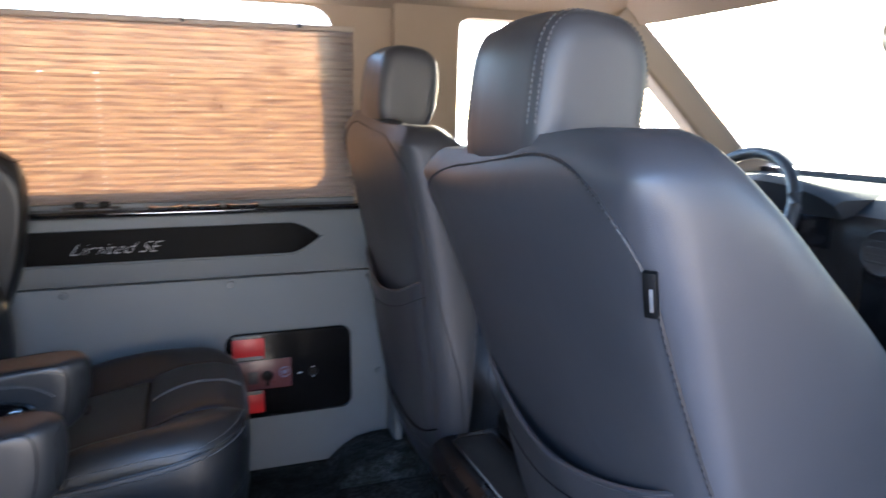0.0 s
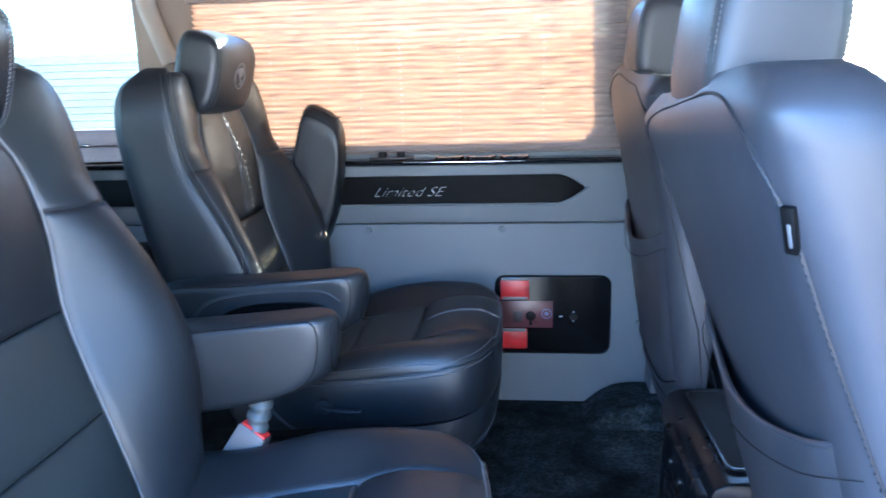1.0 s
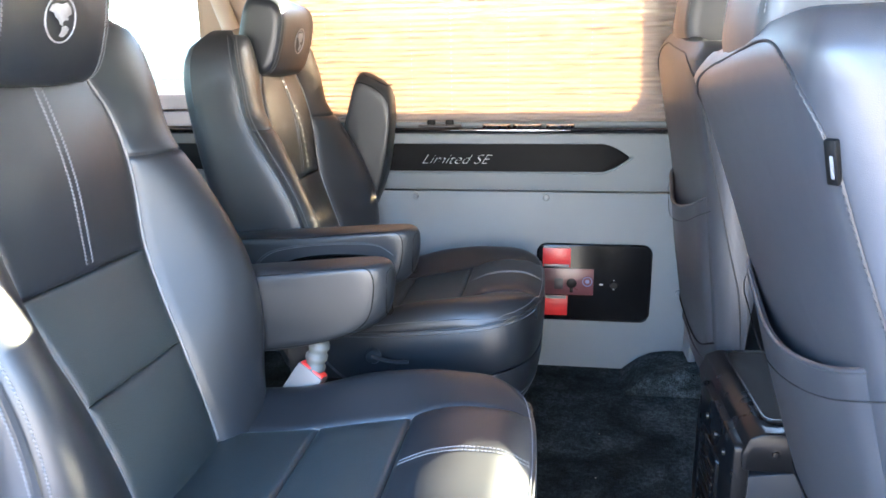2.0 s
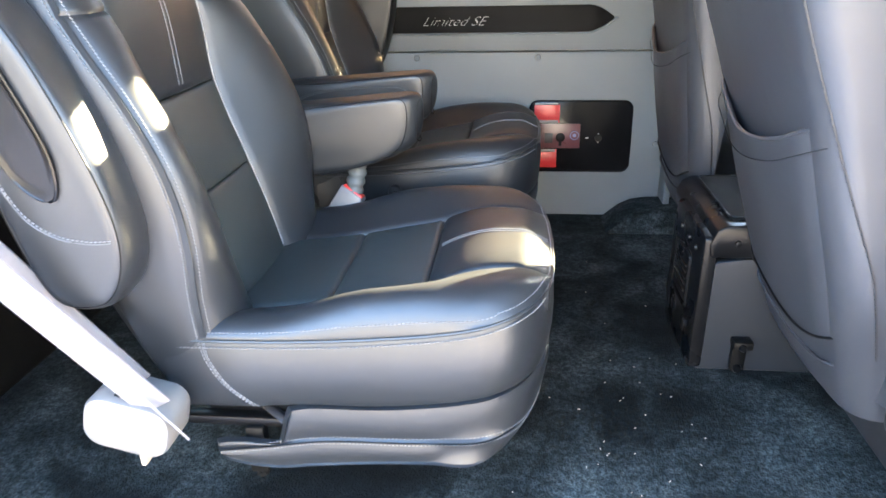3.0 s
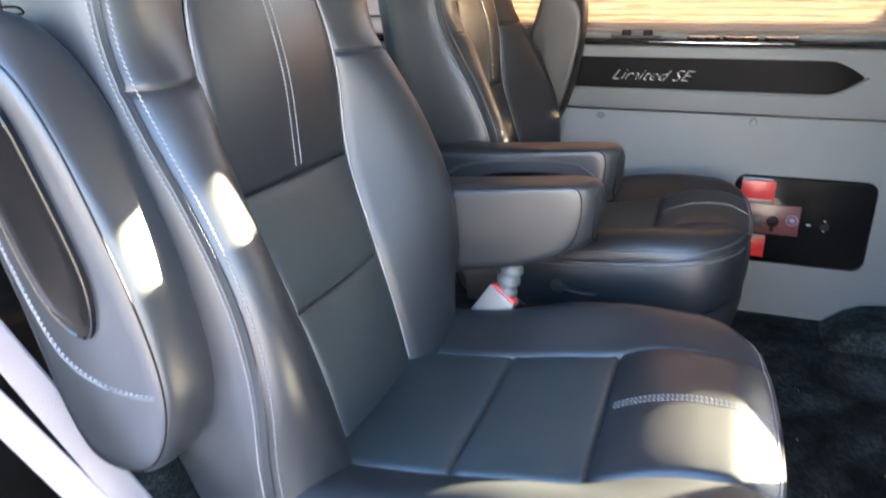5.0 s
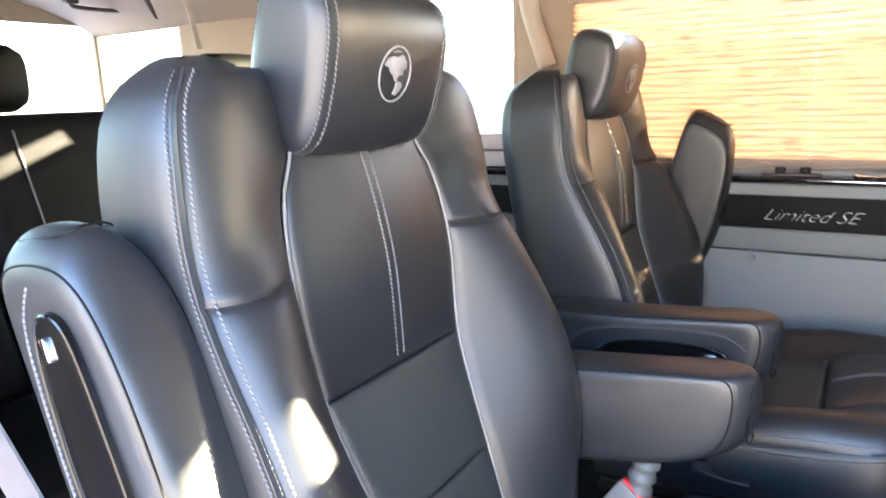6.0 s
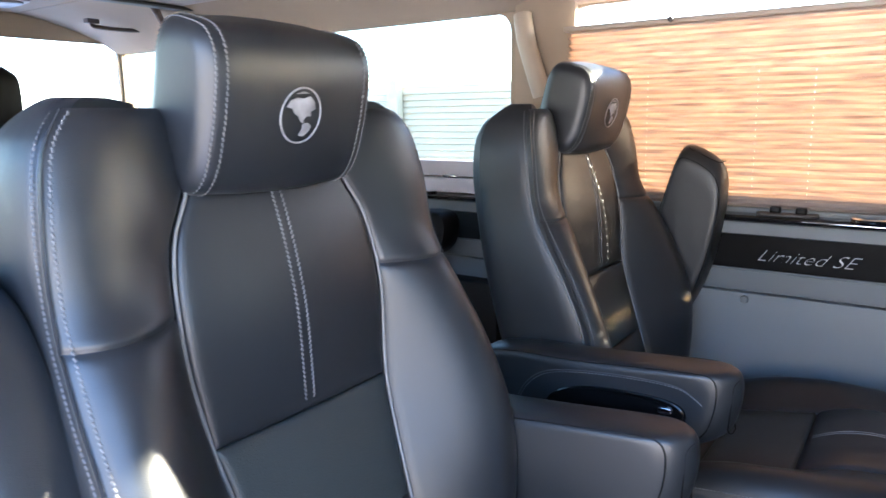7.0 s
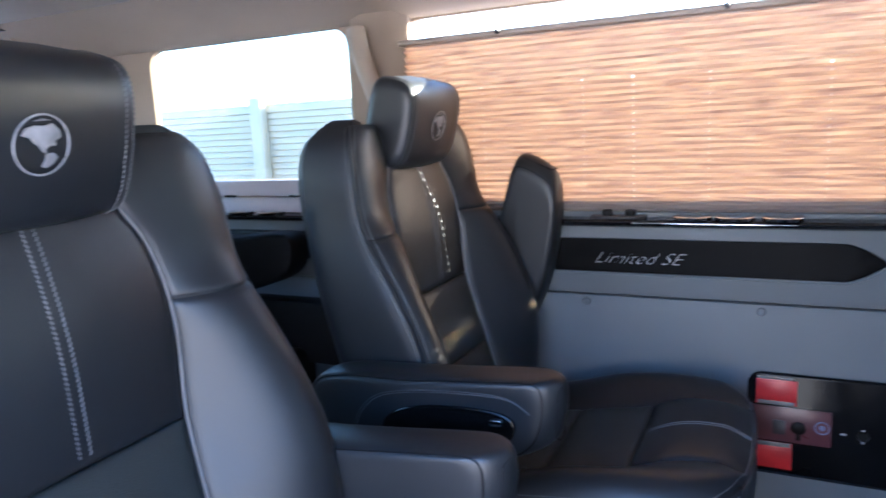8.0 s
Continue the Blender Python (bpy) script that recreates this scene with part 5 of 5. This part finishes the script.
for k in range(52):
    x, y = (rnd.gauss(0.16, 0.13), rnd.gauss(0.0, 0.22)) if k < 38 else (rnd.uniform(-0.6, 0.6), rnd.uniform(-0.55, 0.9))
    if not (-0.58 < y < 1.0 and x < 0.30):
        continue
    a, l, w = rnd.uniform(0, 3.14), rnd.uniform(0.0008, 0.0030), rnd.uniform(0.0004, 0.0009)
    c, s_, b = math.cos(a), math.sin(a), len(vc)
    for u, v, z in ((-l, -w, 0.0), (l, -w, 0.0), (l, w, 0.0), (-l, w, 0.0), (-l * 0.6, 0, 0.0018), (l * 0.6, 0, 0.0018)):
        vc.append((x + u * c - v * s_, y + u * s_ + v * c, FLOOR + 0.0005 + z))
    fc += [(b, b + 1, b + 5, b + 4), (b + 2, b + 3, b + 4, b + 5), (b + 1, b + 2, b + 5), (b + 3, b, b + 4)]
tagged(part("crumbs", mesh_of(vc, fc), BEIGE_PLASTIC, smooth=False), "pale crumbs and lint scattered on the carpet", "crumbs", kind="stuff")

# ---------------------------------------------------------------- rear bench
bench = thing("rear_bench", "black leather three-seat rear bench with headrests", "bench seat")
part("base", box(-1.72, -1.165, -0.42, 1.02, FLOOR, 0.30, 0.012), RUBBER, bench)
for i, (y0, y1) in enumerate(((-0.44, 0.04), (0.05, 0.53), (0.54, 1.02))):
    def place(u, v):
        x, y = lerp(-1.66, -1.13, v), lerp(y0, y1, u)
        return x, y, 0.415 + 0.03 * v
    part("cushion", pad(place, lambda u, v: Vector((0, 0, 1)), 0.48, 0.53, 14, 14, 0.035, 0.03, 0.12, 0.012), STRIP, bench)
    def place(u, v):
        z, y = lerp(0.42, 1.0, v), lerp(y0, y1, u)
        return -1.62 - 0.20 * v, y, z
    part("backrest", pad(place, lambda u, v: facing_of(1, 0, 0.3), 0.48, 0.58, 14, 14, 0.035, 0.035, 0.14, 0.015), STRIP, bench)
    yc = (y0 + y1) / 2
    for sy in (-1, 1):
        part("piping", tube([(-1.608 - 0.20 * v, yc + sy * 0.13, lerp(0.42, 1.0, v) + 0.003) for v in [0.08 + 0.84 * k / 10 for k in range(11)]], 0.0022, 6), DIM_THREAD, bench)
    if i == 0:
        continue
    yc, rg = (0.10, 0.87)[i - 1], []
    for a, f in ((-0.13, 0.4), (-0.125, 0.8), (-0.10, 1.0), (0, 1.04), (0.10, 1.0), (0.125, 0.8), (0.13, 0.4)):
        rg.append([(-1.86 + 0.055 * f * math.copysign(abs(math.cos(t)) ** 0.7, math.cos(t)), yc + a, 1.07 + 0.075 * f * math.copysign(abs(math.sin(t)) ** 0.7, math.sin(t))) for t in [2 * math.pi * k / 24 for k in range(24)]])
    part("headrest", loft(rg), STRIP, bench)
arm_b = [(p.x, p.y) for p in loop_spline([(-1.70, 0.58, 0), (-1.69, 0.71, 0), (-1.5, 0.728, 0), (-1.34, 0.742, 0), (-1.235, 0.75, 0), (-1.198, 0.738, 0), (-1.188, 0.70, 0), (-1.205, 0.645, 0), (-1.26, 0.61, 0), (-1.38, 0.575, 0), (-1.55, 0.555, 0)], 4)]
part("side_bolster", box(-1.40, -0.99, 0.99, 1.055, 0.40, 0.575, 0.014), STRIP, bench)
part("armrest", slab(arm_b, "y", 1.03, 1.12, 0.016, 0.004), STRIP, bench)

# ---------------------------------------------------------------- overhead
oh = thing("overhead_console", "beige overhead unit with a dark lower edge", "overhead console")
part("unit", box(-2.27, -1.62, -0.35, 1.02, 1.405, 1.438, 0.012), BEIGE_PLASTIC, oh)
part("dark_edge", box(-2.30, -2.255, -0.36, 1.03, 1.392, 1.4055, 0.004), MATT_BLACK, oh)
lamp = thing("dome_lamp", "oval pale dome lamp on the headliner", "ceiling lamp", (-2.78, 0.64, 1.438))
part("rim", slab(rounded_rect(0.20, 0.11, 0.05, 6), "z", 0.0, -0.012, 0.004), BEIGE_PLASTIC, lamp)
part("lens", slab(rounded_rect(0.16, 0.075, 0.035, 6), "z", -0.010, -0.020, 0.005), WHITE_PLASTIC, lamp)
grab = thing("grab_handle", "brown plastic grab handle on the beige headliner", "grab handle", (-2.74, 1.02, 1.398))
part("bar", tube(spline([(0.0, -0.105, -0.006), (0, -0.098, -0.022), (0, -0.08, -0.028), (0, 0, -0.030), (0, 0.08, -0.028), (0, 0.098, -0.022), (0, 0.105, -0.006)], 4), 0.008, 8), BROWN_PLASTIC, grab)
for sy in (-1, 1):
    part("mount", box(-0.016, 0.016, sy * 0.10 - 0.024, sy * 0.10 + 0.024, -0.018, 0.0, 0.004), BROWN_PLASTIC, grab)
hang = thing("hanging_belt", "grey seat belt strap hanging from the headliner", "seat belt")
part("mount", slab(rounded_rect(0.10, 0.14, 0.03, 5, -2.40, 0.93), "z", 1.438, 1.418, 0.006), BROWN_PLASTIC, hang)
part("strap", strap(Vector((-2.30, 1.07, 1.41)), Vector((-2.32, 1.135, 1.20)), 0.020, Vector((0.2, 1, 0)), 0.0), BEIGE_PLASTIC, hang)
part("hook", loft([[(-2.40 + r * math.cos(a), 0.965 + 0.06 * t + r * math.sin(a), 1.42 - 0.115 * t) for a in [2 * math.pi * k / 10 for k in range(10)]] for t, r in ((0.0, 0.018), (0.3, 0.014), (0.7, 0.009), (1.0, 0.004))]), BROWN_PLASTIC, hang)
dv = thing("sun_visor", "beige sun visor folded against the headliner", "sun visor", (0, 0, 0))
part("panel", slab(rounded_rect(0.16, 0.36, 0.03, 5, 1.00, 0.85), "z", 1.405, 1.425, 0.008), BEIGE_PLASTIC, dv)

# ---------------------------------------------------------------- dashboard and steering wheel
dash = thing("dashboard", "dark dashboard with instrument hood and chrome-ringed vents", "dashboard")
prof = [(1.745, 0.03), (1.56, 0.03), (1.49, 0.28), (1.43, 0.56), (1.38, 0.72), (1.395, 0.79), (1.46, 0.826), (1.6, 0.838), (1.745, 0.845)]
part("body", loft([[(x + 0.03 * ((y - 0.3) / 0.9) ** 2, y, z) for x, z in prof] for y in [lerp(-0.61, 1.20, i / 10) for i in range(11)]]), MATT_BLACK, dash)
rg = []
for y in [lerp(0.54, 1.02, i / 12) for i in range(13)]:
    k = math.sin(math.pi * (y - 0.52) / 0.52) ** 0.5
    rg.append([(1.36, y, 0.78), (1.33, y, 0.79 + 0.065 * k), (1.355, y, 0.80 + 0.072 * k), (1.47, y, 0.81 + 0.045 * k), (1.58, y, 0.83)])
part("instrument_hood", loft(rg), MATT_BLACK, dash)
part("instrument_face", box(1.368, 1.376, 0.58, 0.98, 0.70, 0.84, 0.003), GLOSS_BLACK, dash)
for y in (0.42, 0.28):
    v = part("air_vent", lathe([(0.042, 1.350), (0.050, 1.345), (0.055, 1.352), (0.050, 1.39)], 24, "x", (0, y, 0.72)), MATT_BLACK, dash)
    for k in range(4):
        part("vane", box(1.347, 1.352, y - 0.040, y + 0.040, 0.694 + 0.016 * k, 0.699 + 0.016 * k, 0.001), MATT_BLACK, v)
part("radio_panel", slab(rounded_rect(0.30, 0.30, 0.03, 5, 0.35, 0.54), "x", 1.45, 1.388, 0.01), GLOSS_BLACK, dash)
wheel = thing("steering_wheel", "grey leather steering wheel with silver spokes", "steering wheel", (1.255, 0.79, 0.755))
part("rim", tube([(0, 0.19 * math.cos(a), 0.19 * math.sin(a)) for a in [2 * math.pi * k / 40 for k in range(40)]], 0.017, 10, closed=True), SEAT_GREY, wheel)
part("hub", slab(rounded_rect(0.15, 0.13, 0.05, 6), "x", 0.05, 0.005, 0.012, 0.004), MATT_BLACK, wheel)
for a in (8, 172, 270):
    c, s = math.cos(radians(a)), math.sin(radians(a))
    part("spoke", tube([(0.022, 0.06 * c, 0.06 * s), (0.012, 0.12 * c, 0.12 * s), (0.002, 0.185 * c, 0.185 * s)], 0.012, 8), CHROME, wheel)
part("column", tube([(0.03, 0, 0), (0.18, 0, -0.01)], 0.045, 14), MATT_BLACK, wheel)
wheel.matrix_basis = pose(1.255, 0.79, 0.755, 0, 24, 0)
mir = thing("rear_view_mirror", "black rear-view mirror under the headliner", "mirror", (1.135, 0.195, 1.168))
part("housing", slab(rounded_rect(0.23, 0.075, 0.03, 6), "x", 0.025, -0.012, 0.008), MATT_BLACK, mir)
part("mirror_glass", slab(rounded_rect(0.21, 0.06, 0.025, 6), "x", -0.010, -0.0135, 0.001), CHROME, mir)
part("stem", tube([(0.02, 0, 0.02), (0.07, 0, 0.08), (0.10, 0, 0.125)], 0.009, 8), MATT_BLACK, mir)

# ---------------------------------------------------------------- outside
structure("ground", box(-400, 400, -400, 400, -0.60, -0.50), CONCRETE, "pale concrete yard round the van", "ground", smooth=False)
sd = structure("siding_wall", box(-9.0, 1.2, 4.20, 4.40, -0.5, 1.27), SIDING, "cream slatted fence beyond the van windows", "fence", smooth=False)
for k in range(34):
    z = -0.5 + 0.0515 * k
    part("slat", loft([[(x, 4.192, z), (x, 4.18, z + 0.004), (x, 4.196, z + 0.0505), (x, 4.21, z + 0.0505), (x, 4.21, z)] for x in (-9.0, 1.2)]), SIDING, sd, smooth=False)
for x in (-3.95, -6.2, -1.7, 0.4):
    part("fence_post", box(x, x + 0.12, 4.10, 4.18, -0.5, 1.32, 0.01), SIDING, sd)
# out of view: added wall that bounces sunlight in through the open door
structure("bounce_wall", box(-14, 12, -5.5, -5.2, -0.5, 2.3), STUCCO, "unseen pale stucco wall, added to bounce light through the door", "building", smooth=False)
